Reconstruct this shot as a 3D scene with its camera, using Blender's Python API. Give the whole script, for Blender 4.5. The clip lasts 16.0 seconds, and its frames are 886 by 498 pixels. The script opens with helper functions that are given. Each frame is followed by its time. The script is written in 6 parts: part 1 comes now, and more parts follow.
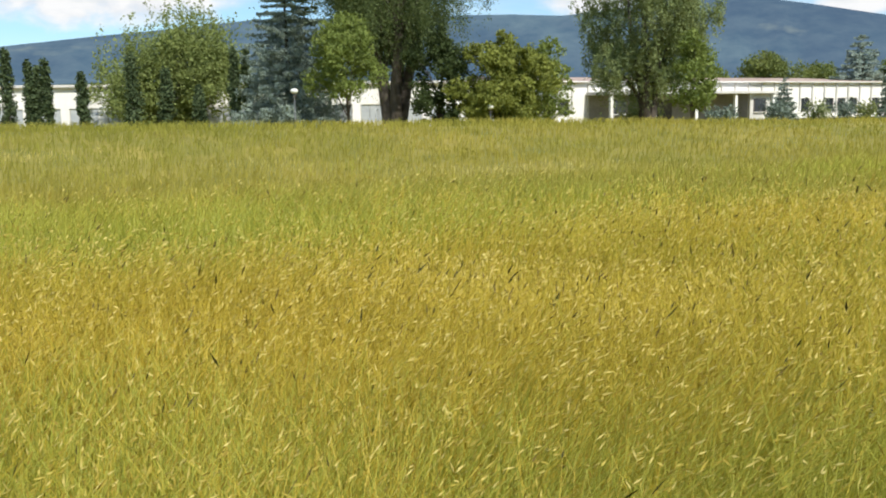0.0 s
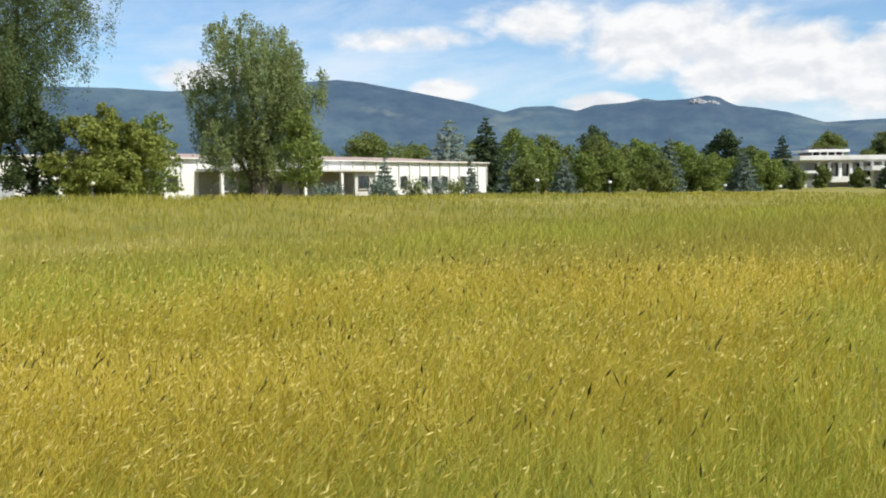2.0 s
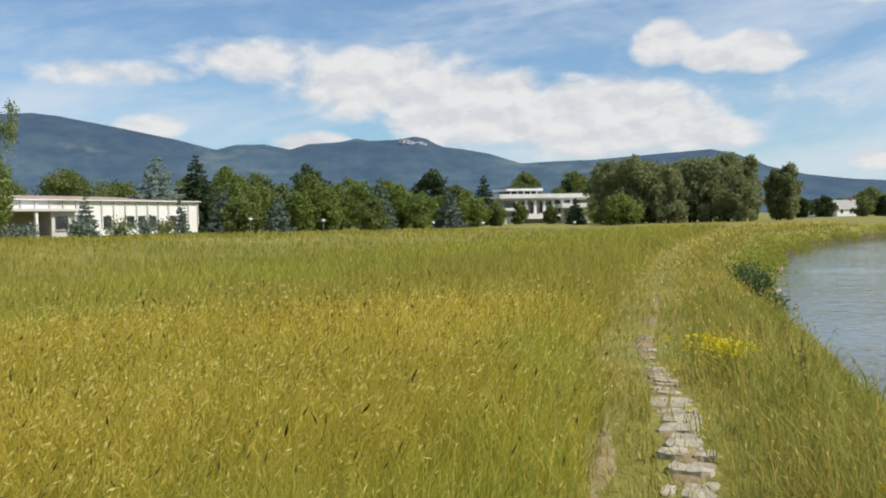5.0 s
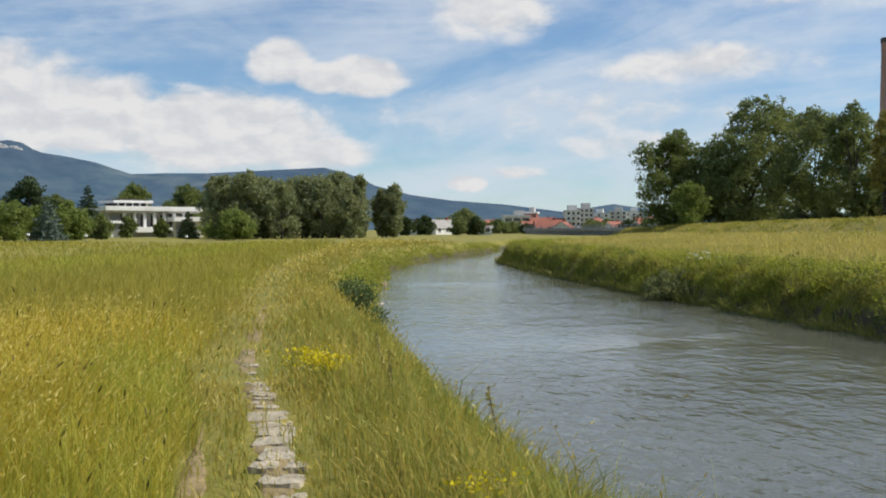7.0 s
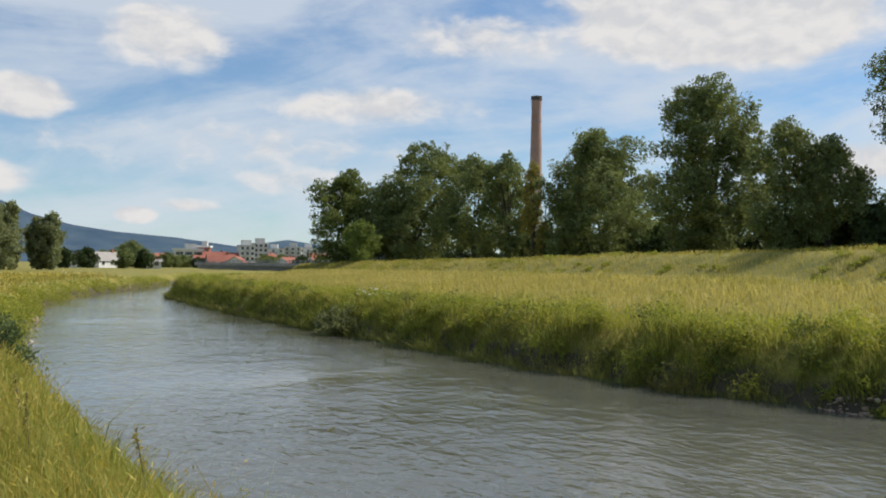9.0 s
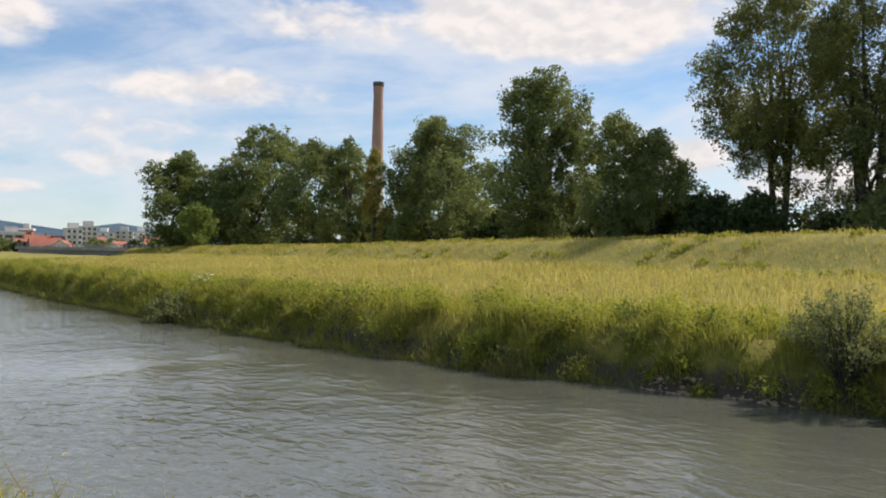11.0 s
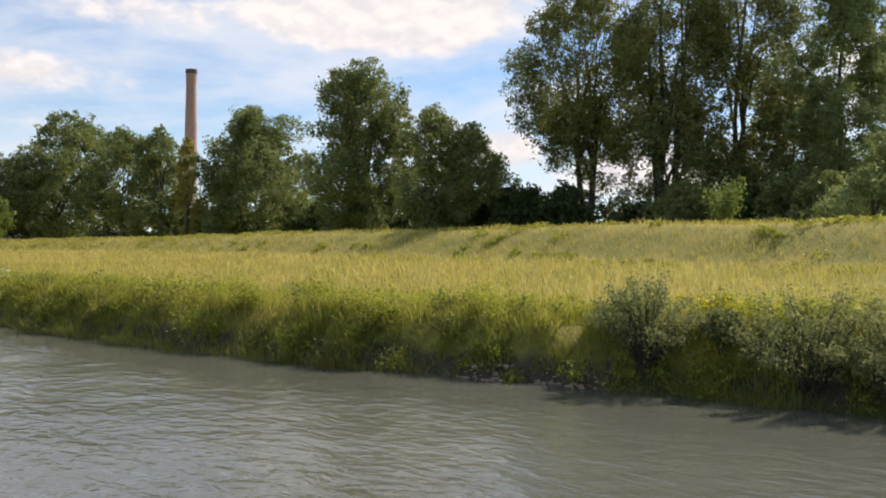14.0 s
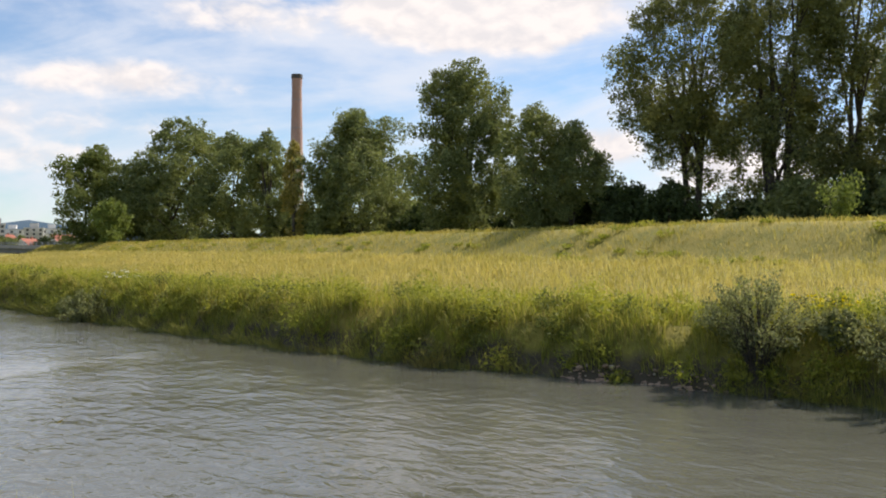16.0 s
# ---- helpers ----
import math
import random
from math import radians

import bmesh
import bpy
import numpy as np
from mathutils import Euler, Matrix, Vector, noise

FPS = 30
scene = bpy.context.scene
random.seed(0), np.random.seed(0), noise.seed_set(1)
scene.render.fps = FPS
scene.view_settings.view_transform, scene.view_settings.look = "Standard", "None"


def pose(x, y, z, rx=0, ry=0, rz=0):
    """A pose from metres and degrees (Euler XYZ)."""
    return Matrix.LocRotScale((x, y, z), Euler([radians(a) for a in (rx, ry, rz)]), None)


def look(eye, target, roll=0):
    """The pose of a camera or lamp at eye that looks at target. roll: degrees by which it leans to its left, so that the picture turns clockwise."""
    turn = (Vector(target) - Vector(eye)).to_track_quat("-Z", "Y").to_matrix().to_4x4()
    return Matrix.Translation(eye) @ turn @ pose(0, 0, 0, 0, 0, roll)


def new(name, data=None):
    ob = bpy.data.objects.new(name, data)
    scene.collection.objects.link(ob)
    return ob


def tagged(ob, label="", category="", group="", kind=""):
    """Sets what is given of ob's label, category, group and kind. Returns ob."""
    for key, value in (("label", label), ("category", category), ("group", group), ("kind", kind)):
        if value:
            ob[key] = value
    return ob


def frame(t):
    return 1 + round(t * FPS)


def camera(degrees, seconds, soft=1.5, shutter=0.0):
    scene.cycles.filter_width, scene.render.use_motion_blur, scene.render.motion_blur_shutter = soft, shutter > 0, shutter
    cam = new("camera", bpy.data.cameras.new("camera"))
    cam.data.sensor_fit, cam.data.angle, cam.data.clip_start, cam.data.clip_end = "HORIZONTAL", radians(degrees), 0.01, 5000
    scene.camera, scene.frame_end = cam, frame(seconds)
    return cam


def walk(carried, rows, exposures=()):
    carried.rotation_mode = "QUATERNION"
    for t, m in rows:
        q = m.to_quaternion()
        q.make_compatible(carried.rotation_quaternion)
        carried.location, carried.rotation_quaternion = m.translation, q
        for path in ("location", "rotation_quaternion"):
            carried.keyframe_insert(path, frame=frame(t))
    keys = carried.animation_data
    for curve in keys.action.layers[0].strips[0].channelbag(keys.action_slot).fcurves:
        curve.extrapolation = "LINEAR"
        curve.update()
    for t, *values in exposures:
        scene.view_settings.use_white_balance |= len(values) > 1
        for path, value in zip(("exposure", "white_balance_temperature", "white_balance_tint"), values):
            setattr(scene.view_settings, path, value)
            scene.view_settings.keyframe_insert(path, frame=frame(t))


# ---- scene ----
cam = camera(50.3, 16.0, soft=1.95)
PATH = [
    (0, pose(-0.042, 0.337, 1.6, 81.85, 0.89, 7.14)),
    (0.5, pose(-0.055, 0.336, 1.6, 82.26, 2.13, 9.32)),
    (1, pose(-0.007, 0.340, 1.6, 83.35, 1.76, 1.21)),
    (1.5, pose(0.045, 0.337, 1.6, 85.54, 1.21, -7.54)),
    (2, pose(0.093, 0.327, 1.6, 86.13, 0.72, -15.94)),
    (2.5, pose(0.132, 0.313, 1.6, 86.40, 0.39, -22.88)),
    (3, pose(0.163, 0.298, 1.6, 85.63, 0.34, -28.64)),
    (3.2, pose(0.170, 0.295, 1.6, 85.58, 0.34, -29.94)),
    (5.3, pose(0.190, 0.282, 1.6, 88.39, 0.89, -33.89)),
    (5.5, pose(0.195, 0.279, 1.6, 88.10, 0.56, -34.93)),
    (6, pose(0.226, 0.254, 1.6, 87.82, 1.21, -41.64)),
    (6.5, pose(0.264, 0.215, 1.6, 88.07, 0.51, -50.86)),
    (7, pose(0.282, 0.189, 1.6, 88.81, 0.19, -56.17)),
    (7.5, pose(0.300, 0.159, 1.6, 89.43, -0.05, -62.03)),
    (8, pose(0.313, 0.132, 1.6, 89.63, -0.34, -67.08)),
    (8.5, pose(0.323, 0.107, 1.6, 90.10, -0.76, -71.68)),
    (9, pose(0.330, 0.084, 1.6, 91.07, -0.77, -75.74)),
    (9.5, pose(0.335, 0.058, 1.6, 90.68, -0.76, -80.25)),
    (9.7, pose(0.336, 0.051, 1.6, 90.65, -1.19, -81.32)),
    (11.8, pose(0.340, 0.013, 1.6, 89.99, -0.30, -87.86)),
    (12, pose(0.340, 0.008, 1.6, 89.94, -0.30, -88.68)),
    (12.5, pose(0.340, -0.004, 1.6, 90.15, -0.35, -90.75)),
    (13, pose(0.339, -0.020, 1.6, 90.08, -0.40, -93.31)),
    (13.5, pose(0.339, -0.031, 1.6, 90.39, -0.50, -95.17)),
    (14, pose(0.338, -0.037, 1.6, 90.02, -0.59, -96.29)),
    (14.5, pose(0.338, -0.033, 1.6, 89.62, -0.73, -95.56)),
    (15, pose(0.339, -0.027, 1.6, 89.57, -0.35, -94.56)),
    (15.5, pose(0.339, -0.019, 1.6, 89.71, -0.23, -93.25)),
    (16, pose(0.340, -0.001, 1.6, 89.96, -0.25, -90.11)),
]
walk(cam, PATH, exposures=[(0.0, 0.34, 6500, 10), (1.5, 0.34, 6500, 10), (3.0, 0.18, 6500, 10), (5.5, 0.02, 6500, 10), (8.0, -0.02, 6600, 11), (9.7, 0.02, 6750, 12), (12.0, 0.31, 7050, 17), (16.0, 0.34, 7050, 17)])

# ---- world, sun ----
SUN_AZ, SUN_EL = -142.0, 46.0          # heading (left of +y positive) and height of the sun


def heading(az, d):
    return (-d * math.sin(radians(az)), d * math.cos(radians(az)))


world = bpy.data.worlds.new("sky")
scene.world = world
world.use_nodes = True
wn = world.node_tree
wn.nodes.clear()


def wmath(op, a, b=None, c=None, clamp=False):
    n = wn.nodes.new("ShaderNodeMath")
    n.operation, n.use_clamp = op, clamp
    for i, v in enumerate((a, b, c)):
        if v is None:
            continue
        if isinstance(v, (int, float)):
            n.inputs[i].default_value = v
        else:
            wn.links.new(v, n.inputs[i])
    return n.outputs[0]


def wnoise(vec, scale, detail=5, rough=0.55, distort=0.0):
    n = wn.nodes.new("ShaderNodeTexNoise")
    n.inputs["Scale"].default_value = scale
    n.inputs["Detail"].default_value = detail
    n.inputs["Roughness"].default_value = rough
    n.inputs["Distortion"].default_value = distort
    wn.links.new(vec, n.inputs["Vector"])
    return n.outputs["Fac"]


def wcombine(x, y, z=0.0):
    n = wn.nodes.new("ShaderNodeCombineXYZ")
    for i, v in enumerate((x, y, z)):
        if isinstance(v, (int, float)):
            n.inputs[i].default_value = v
        else:
            wn.links.new(v, n.inputs[i])
    return n.outputs[0]


def build_sky():
    sky = wn.nodes.new("ShaderNodeTexSky")
    sky.sky_type, sky.sun_disc = "NISHITA", False
    sky.sun_elevation = radians(SUN_EL)
    sx, sy = heading(SUN_AZ, 1)
    sky.sun_rotation = math.atan2(sx, sy)
    sky.air_density, sky.dust_density, sky.ozone_density = 1.0, 0.05, 2.2
    tc = wn.nodes.new("ShaderNodeTexCoord")
    sep = wn.nodes.new("ShaderNodeSeparateXYZ")
    wn.links.new(tc.outputs["Generated"], sep.inputs[0])
    x, y, z = sep.outputs
    az = wmath("MULTIPLY", wmath("ARCTAN2", wmath("MULTIPLY", x, -1.0), y), 57.2958)
    el = wmath("MULTIPLY", wmath("ARCSINE", z), 57.2958)
    # thin drifting veils: stretched along the horizon
    veil_at = wcombine(wmath("MULTIPLY", az, 0.045), wmath("MULTIPLY", wmath("ADD", el, wmath("MULTIPLY", az, 0.12)), 0.2), 3.1)
    veil = wnoise(veil_at, 1.0, 6, 0.58, 0.6)
    fine = wnoise(wcombine(wmath("MULTIPLY", az, 0.16), wmath("MULTIPLY", el, 0.34), 7.7), 1.0, 7, 0.6, 0.3)
    puff = wnoise(wcombine(wmath("MULTIPLY", az, 0.46), wmath("MULTIPLY", el, 0.80), 1.3), 1.0, 6, 0.52, 0.3)
    big = wnoise(wcombine(wmath("MULTIPLY", az, 0.11), wmath("MULTIPLY", el, 0.15), 5.2), 1.0, 5, 0.6, 0.2)
    veil_mask = wn.nodes.new("ShaderNodeMapRange")
    veil_mask.interpolation_type = "SMOOTHSTEP"
    down_river = wn.nodes.new("ShaderNodeMapRange")
    wn.links.new(az, down_river.inputs[0])
    for i, v in ((1, -70.0), (2, -38.0), (3, 0.0), (4, -0.03)):
        down_river.inputs[i].default_value = v
    off_az = wmath("DIVIDE", wmath("ADD", az, 58.0), 14.0)
    thick = wmath("MULTIPLY", wmath("MAXIMUM", wmath("SUBTRACT", 1.0, wmath("MULTIPLY", off_az, off_az)), 0.0), 0.09)
    wn.links.new(wmath("ADD", wmath("ADD", down_river.outputs[0], thick), wmath("ADD", wmath("MULTIPLY", veil, 0.7), wmath("MULTIPLY", fine, 0.3))), veil_mask.inputs[0])
    for i, v in ((1, 0.38), (2, 0.66), (3, 0.10), (4, 0.80)):
        veil_mask.inputs[i].default_value = v
    # heaped clouds: a general low bank, and the larger heaps one by one
    total = None
    heaps = [  # heading, height, half width, half height, firmness
        (-46.4, 9.9, 2.3, 1.6, 1.0), (-49.0, 9.0, 2.2, 1.0, 1.0), (-51.6, 9.1, 3.0, 1.4, 1.0), (-57.6, 2.8, 1.5, 0.6, 0.9), (-60.5, 3.4, 2.0, 0.5, 0.6),
        # two heaps at height 28 and 30 lie unseen, added to brighten the water
        (-29.5, 8.4, 7.0, 2.8, 0.9), (-35.0, 6.6, 6.5, 2.9, 1.1), (-42.5, 5.9, 8.0, 2.9, 1.1), (-24.0, 9.6, 7.5, 1.7, 0.55), (-66.0, 30.0, 15.0, 9.0, 0.9), (-84.0, 28.0, 17.0, 9.0, 1.0), (-48.5, 4.6, 4.0, 1.3, 0.8),
        (-25.2, 4.6, 2.8, 0.9, 0.9), (-16.0, 5.7, 2.4, 0.9, 0.8), (-1.5, 6.4, 3.5, 1.2, 0.8), (-14.0, 8.6, 5.0, 0.9, 0.55),
        (-59.2, 13.0, 4.2, 2.2, 0.75), (-92.0, 14.6, 11.0, 3.4, 1.3), (-79.0, 13.6, 7.0, 1.6, 0.45), (-71.0, 9.6, 7.0, 1.3, 0.6),
        (-99.0, 6.0, 4.0, 1.6, 0.9), (-108.0, 4.5, 6.0, 2.0, 0.8), (26.0, 7.0, 9.0, 2.2, 0.7), (-120.0, 9.0, 7.0, 3.0, 0.6),
        (-62.0, 7.0, 12.0, 1.6, 0.25), (-68.0, 5.0, 7.0, 1.0, 0.25)]
    for a0, e0, ra, re, firm in heaps:
        da = wmath("DIVIDE", wmath("SUBTRACT", az, a0), ra)
        de = wmath("DIVIDE", wmath("SUBTRACT", el, e0), re)
        rr = wmath("ADD", wmath("MULTIPLY", da, da), wmath("MULTIPLY", de, de))
        m = wmath("MULTIPLY", wmath("SUBTRACT", 1.0, rr), firm)
        total = m if total is None else wmath("MAXIMUM", total, m)
    total = wmath("MAXIMUM", total, -1.2)
    lump = wmath("ADD", wmath("MULTIPLY", total, 0.42), wmath("ADD", wmath("MULTIPLY", puff, 0.46), wmath("MULTIPLY", big, 0.36)))
    heap = wn.nodes.new("ShaderNodeMapRange")
    heap.interpolation_type = "SMOOTHSTEP"
    wn.links.new(lump, heap.inputs[0])
    for i, v in ((1, 0.42), (2, 0.68), (3, 0.0), (4, 1.0)):
        heap.inputs[i].default_value = v
    # greyer undersides of the heaps
    shade = wnoise(wcombine(wmath("MULTIPLY", wmath("SUBTRACT", az, 0.4), 0.46), wmath("MULTIPLY", wmath("ADD", el, 0.6), 0.80), 1.3), 1.0, 4.0, 0.5, 0.3)
    tone = wn.nodes.new("ShaderNodeMapRange")
    wn.links.new(wmath("SUBTRACT", wmath("ADD", puff, 0.12), wmath("MULTIPLY", shade, 0.8)), tone.inputs[0])
    for i, v in ((1, 0.10), (2, 0.34), (3, 0.0), (4, 1.0)):
        tone.inputs[i].default_value = v
    lit = wn.nodes.new("ShaderNodeMix")
    lit.data_type = "RGBA"
    wn.links.new(tone.outputs[0], lit.inputs[0])
    lit.inputs[6].default_value = (6.4, 6.65, 7.0, 1)
    lit.inputs[7].default_value = (7.75, 7.8, 7.85, 1)
    veil_mix = wn.nodes.new("ShaderNodeMix")
    veil_mix.data_type = "RGBA"
    low_air = wn.nodes.new("ShaderNodeMapRange")
    low_air.interpolation_type = "SMOOTHSTEP"
    wn.links.new(el, low_air.inputs[0])
    for i, v in ((1, -2.0), (2, 7.5), (3, 0.58), (4, 0.0)):
        low_air.inputs[i].default_value = v
    wn.links.new(wmath("MAXIMUM", veil_mask.outputs[0], low_air.outputs[0]), veil_mix.inputs[0])
    tint = wn.nodes.new("ShaderNodeMix")
    tint.data_type, tint.blend_type = "RGBA", "MULTIPLY"
    tint.inputs[0].default_value = 1.0
    tint.inputs[7].default_value = (0.70, 0.93, 1.10, 1)
    wn.links.new(sky.outputs[0], tint.inputs[6])
    wn.links.new(tint.outputs[2], veil_mix.inputs[6])
    veil_mix.inputs[7].default_value = (6.4, 7.15, 8.0, 1)
    heap_mix = wn.nodes.new("ShaderNodeMix")
    heap_mix.data_type = "RGBA"
    wn.links.new(heap.outputs[0], heap_mix.inputs[0])
    wn.links.new(veil_mix.outputs[2], heap_mix.inputs[6])
    wn.links.new(lit.outputs[2], heap_mix.inputs[7])
    bg = wn.nodes.new("ShaderNodeBackground")
    bg.inputs["Strength"].default_value = 0.1
    wn.links.new(heap_mix.outputs[2], bg.inputs["Color"])
    out = wn.nodes.new("ShaderNodeOutputWorld")
    wn.links.new(bg.outputs[0], out.inputs[0])


build_sky()
sun = new("sun", bpy.data.lights.new("sun", "SUN"))
sun.data.energy, sun.data.angle, sun.data.color = 4.8, radians(0.6), (1.0, 0.95, 0.86)
sun.matrix_world = look((0, 0, 0), [-c for c in (*heading(SUN_AZ, math.cos(radians(SUN_EL))), math.sin(radians(SUN_EL)))])
sun.location = (0, 0, 300)


# ---- materials ----
def material(name, rough=0.7, metal=0.0):
    m = bpy.data.materials.new(name)
    m.use_nodes = True
    b = m.node_tree.nodes["Principled BSDF"]
    b.inputs["Roughness"].default_value, b.inputs["Metallic"].default_value = rough, metal
    return m, m.node_tree, b


def noise_tex(nt, scale, detail=4, stretch=None, rough=0.55):
    geo = nt.nodes.new("ShaderNodeNewGeometry")
    n = nt.nodes.new("ShaderNodeTexNoise")
    n.inputs["Scale"].default_value, n.inputs["Detail"].default_value = scale, detail
    n.inputs["Roughness"].default_value = rough
    src = geo.outputs["Position"]
    if stretch:
        mp = nt.nodes.new("ShaderNodeMapping")
        mp.inputs["Scale"].default_value = stretch
        nt.links.new(src, mp.inputs["Vector"])
        src = mp.outputs[0]
    nt.links.new(src, n.inputs["Vector"])
    return n.outputs["Fac"]


def ramp(nt, fac, stops):
    r = nt.nodes.new("ShaderNodeValToRGB")
    while len(r.color_ramp.elements) < len(stops):
        r.color_ramp.elements.new(0.5)
    for e, (p, c) in zip(r.color_ramp.elements, stops):
        e.position, e.color = p, (*c, 1)
    nt.links.new(fac, r.inputs[0])
    return r.outputs[0]


def mix_rgb(nt, fac, a, b, blend="MIX"):
    n = nt.nodes.new("ShaderNodeMix")
    n.data_type, n.blend_type = "RGBA", blend
    for sock, v in ((n.inputs[0], fac), (n.inputs[6], a), (n.inputs[7], b)):
        if isinstance(v, (int, float)):
            sock.default_value = v
        elif isinstance(v, tuple):
            sock.default_value = (*v, 1)
        else:
            nt.links.new(v, sock)
    return n.outputs[2]


def bump(nt, b, fac, strength, dist):
    n = nt.nodes.new("ShaderNodeBump")
    n.inputs["Strength"].default_value, n.inputs["Distance"].default_value = strength, dist
    nt.links.new(fac, n.inputs["Height"])
    nt.links.new(n.outputs[0], b.inputs["Normal"])


def leafy(name, dark, mid, light, patch=None, patch_scale=0.12, through_light=0.42, rough=0.55, patch_range=(0.42, 0.62)):
    """Leaves or blades: each one its own tone, patches of another tone over metres, and light through them."""
    m, nt, b = material(name, rough)
    geo = nt.nodes.new("ShaderNodeNewGeometry")
    col = ramp(nt, geo.outputs["Random Per Island"], [(0.0, dark), (0.5, mid), (1.0, light)])
    if patch:
        f = nt.nodes.new("ShaderNodeMapRange")
        nt.links.new(noise_tex(nt, patch_scale, 4), f.inputs[0])
        f.inputs[1].default_value, f.inputs[2].default_value = patch_range
        col = mix_rgb(nt, f.outputs[0], col, mix_rgb(nt, 0.75, col, patch))
    nt.links.new(col, b.inputs["Base Color"])
    b.inputs["Specular IOR Level"].default_value = 0.12
    tr = nt.nodes.new("ShaderNodeBsdfTranslucent")
    nt.links.new(mix_rgb(nt, 1.0, col, (1.0, 1.0, 0.75), "MULTIPLY"), tr.inputs["Color"])
    mx = nt.nodes.new("ShaderNodeMixShader")
    mx.inputs[0].default_value = through_light
    nt.links.new(b.outputs[0], mx.inputs[1])
    nt.links.new(tr.outputs[0], mx.inputs[2])
    nt.links.new(mx.outputs[0], nt.nodes["Material Output"].inputs["Surface"])
    return m


def mottled(name, a, c, scale=1.5, rough=0.8, grain=12.0, relief=0.3, dist=0.02, metal=0.0, stains=None):
    m, nt, b = material(name, rough, metal)
    col = ramp(nt, noise_tex(nt, scale, 5), [(0.32, a), (0.68, c)])
    g = noise_tex(nt, grain, 5)
    col = mix_rgb(nt, 0.35, col, ramp(nt, g, [(0.3, (0.55, 0.55, 0.55)), (0.7, (1.0, 1.0, 1.0))]), "MULTIPLY")
    if stains:
        f = nt.nodes.new("ShaderNodeMapRange")
        nt.links.new(noise_tex(nt, 0.5, 4, (1.0, 1.0, 0.25)), f.inputs[0])
        f.inputs[1].default_value, f.inputs[2].default_value, f.inputs[4].default_value = 0.5, 0.75, 0.6
        col = mix_rgb(nt, f.outputs[0], col, stains)
    nt.links.new(col, b.inputs["Base Color"])
    bump(nt, b, g, relief, dist)
    return m


M = {}


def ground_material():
    """Grassy loam, and dark wet mud along the waterline, its tone also standing for the bank's shade."""
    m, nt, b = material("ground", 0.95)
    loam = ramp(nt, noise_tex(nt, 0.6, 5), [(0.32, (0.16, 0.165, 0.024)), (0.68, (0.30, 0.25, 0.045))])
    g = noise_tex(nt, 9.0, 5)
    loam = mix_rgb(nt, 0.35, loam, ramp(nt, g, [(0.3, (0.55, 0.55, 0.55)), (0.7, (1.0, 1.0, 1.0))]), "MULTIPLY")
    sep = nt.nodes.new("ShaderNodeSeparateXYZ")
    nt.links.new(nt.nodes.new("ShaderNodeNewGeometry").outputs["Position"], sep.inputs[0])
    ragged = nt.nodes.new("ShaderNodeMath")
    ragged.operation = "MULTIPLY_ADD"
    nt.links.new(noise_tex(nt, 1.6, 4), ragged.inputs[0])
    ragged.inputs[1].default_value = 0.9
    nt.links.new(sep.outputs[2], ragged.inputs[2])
    mud_shade = nt.nodes.new("ShaderNodeMapRange")
    nt.links.new(ragged.outputs[0], mud_shade.inputs[0])
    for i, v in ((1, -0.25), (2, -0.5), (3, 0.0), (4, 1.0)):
        mud_shade.inputs[i].default_value = v
    nt.links.new(mix_rgb(nt, mud_shade.outputs[0], loam, (0.075, 0.062, 0.036)), b.inputs["Base Color"])
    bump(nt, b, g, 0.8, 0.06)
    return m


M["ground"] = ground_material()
M["grass_gold"] = leafy("grass_gold", (0.39, 0.30, 0.036), (0.59, 0.465, 0.066), (0.76, 0.61, 0.14), (0.43, 0.375, 0.05), 0.16, 0.5, 0.6)
M["grass_green"] = leafy("grass_green", (0.26, 0.285, 0.042), (0.41, 0.42, 0.066), (0.56, 0.55, 0.13), (0.45, 0.385, 0.06), 0.2, 0.5, 0.6, (0.5, 0.75))
M["verge_green"] = leafy("verge_green", (0.20, 0.235, 0.045), (0.29, 0.32, 0.07), (0.41, 0.42, 0.12), (0.38, 0.345, 0.085), 0.2, 0.5, 0.6, (0.5, 0.75))
M["verge_dry"] = leafy("verge_dry", (0.35, 0.28, 0.06), (0.45, 0.365, 0.09), (0.56, 0.46, 0.15), (0.34, 0.31, 0.07), 0.16, 0.5, 0.6)
M["seed_gold"] = leafy("seed_gold", (0.30, 0.22, 0.035), (0.54, 0.43, 0.085), (0.80, 0.68, 0.25), None, 0.2, 0.45, 0.6)
M["seed_dark"] = leafy("seed_dark", (0.05, 0.05, 0.012), (0.10, 0.085, 0.02), (0.16, 0.12, 0.03), None, 0.2, 0.15, 0.6)
M["grass_far"] = leafy("grass_far", (0.44, 0.37, 0.12), (0.53, 0.45, 0.155), (0.62, 0.53, 0.21), (0.42, 0.385, 0.13), 0.13, 0.5, 0.6)
M["grass_mid"] = leafy("grass_mid", (0.33, 0.295, 0.055), (0.39, 0.345, 0.07), (0.455, 0.395, 0.095), (0.285, 0.295, 0.058), 0.1, 0.5, 0.6, (0.45, 0.6))
M["meadow_olive"] = leafy("meadow_olive", (0.30, 0.275, 0.065), (0.38, 0.345, 0.085), (0.47, 0.42, 0.125), (0.44, 0.365, 0.10), 0.2, 0.5, 0.6, (0.48, 0.68))
M["broad_leaf"] = leafy("broad_leaf", (0.155, 0.195, 0.062), (0.205, 0.25, 0.08), (0.28, 0.33, 0.115), None, 0.3, 0.4)
M["grass_pale"] = leafy("grass_pale", (0.50, 0.43, 0.13), (0.60, 0.52, 0.18), (0.70, 0.61, 0.26), None, 0.2, 0.5, 0.6)
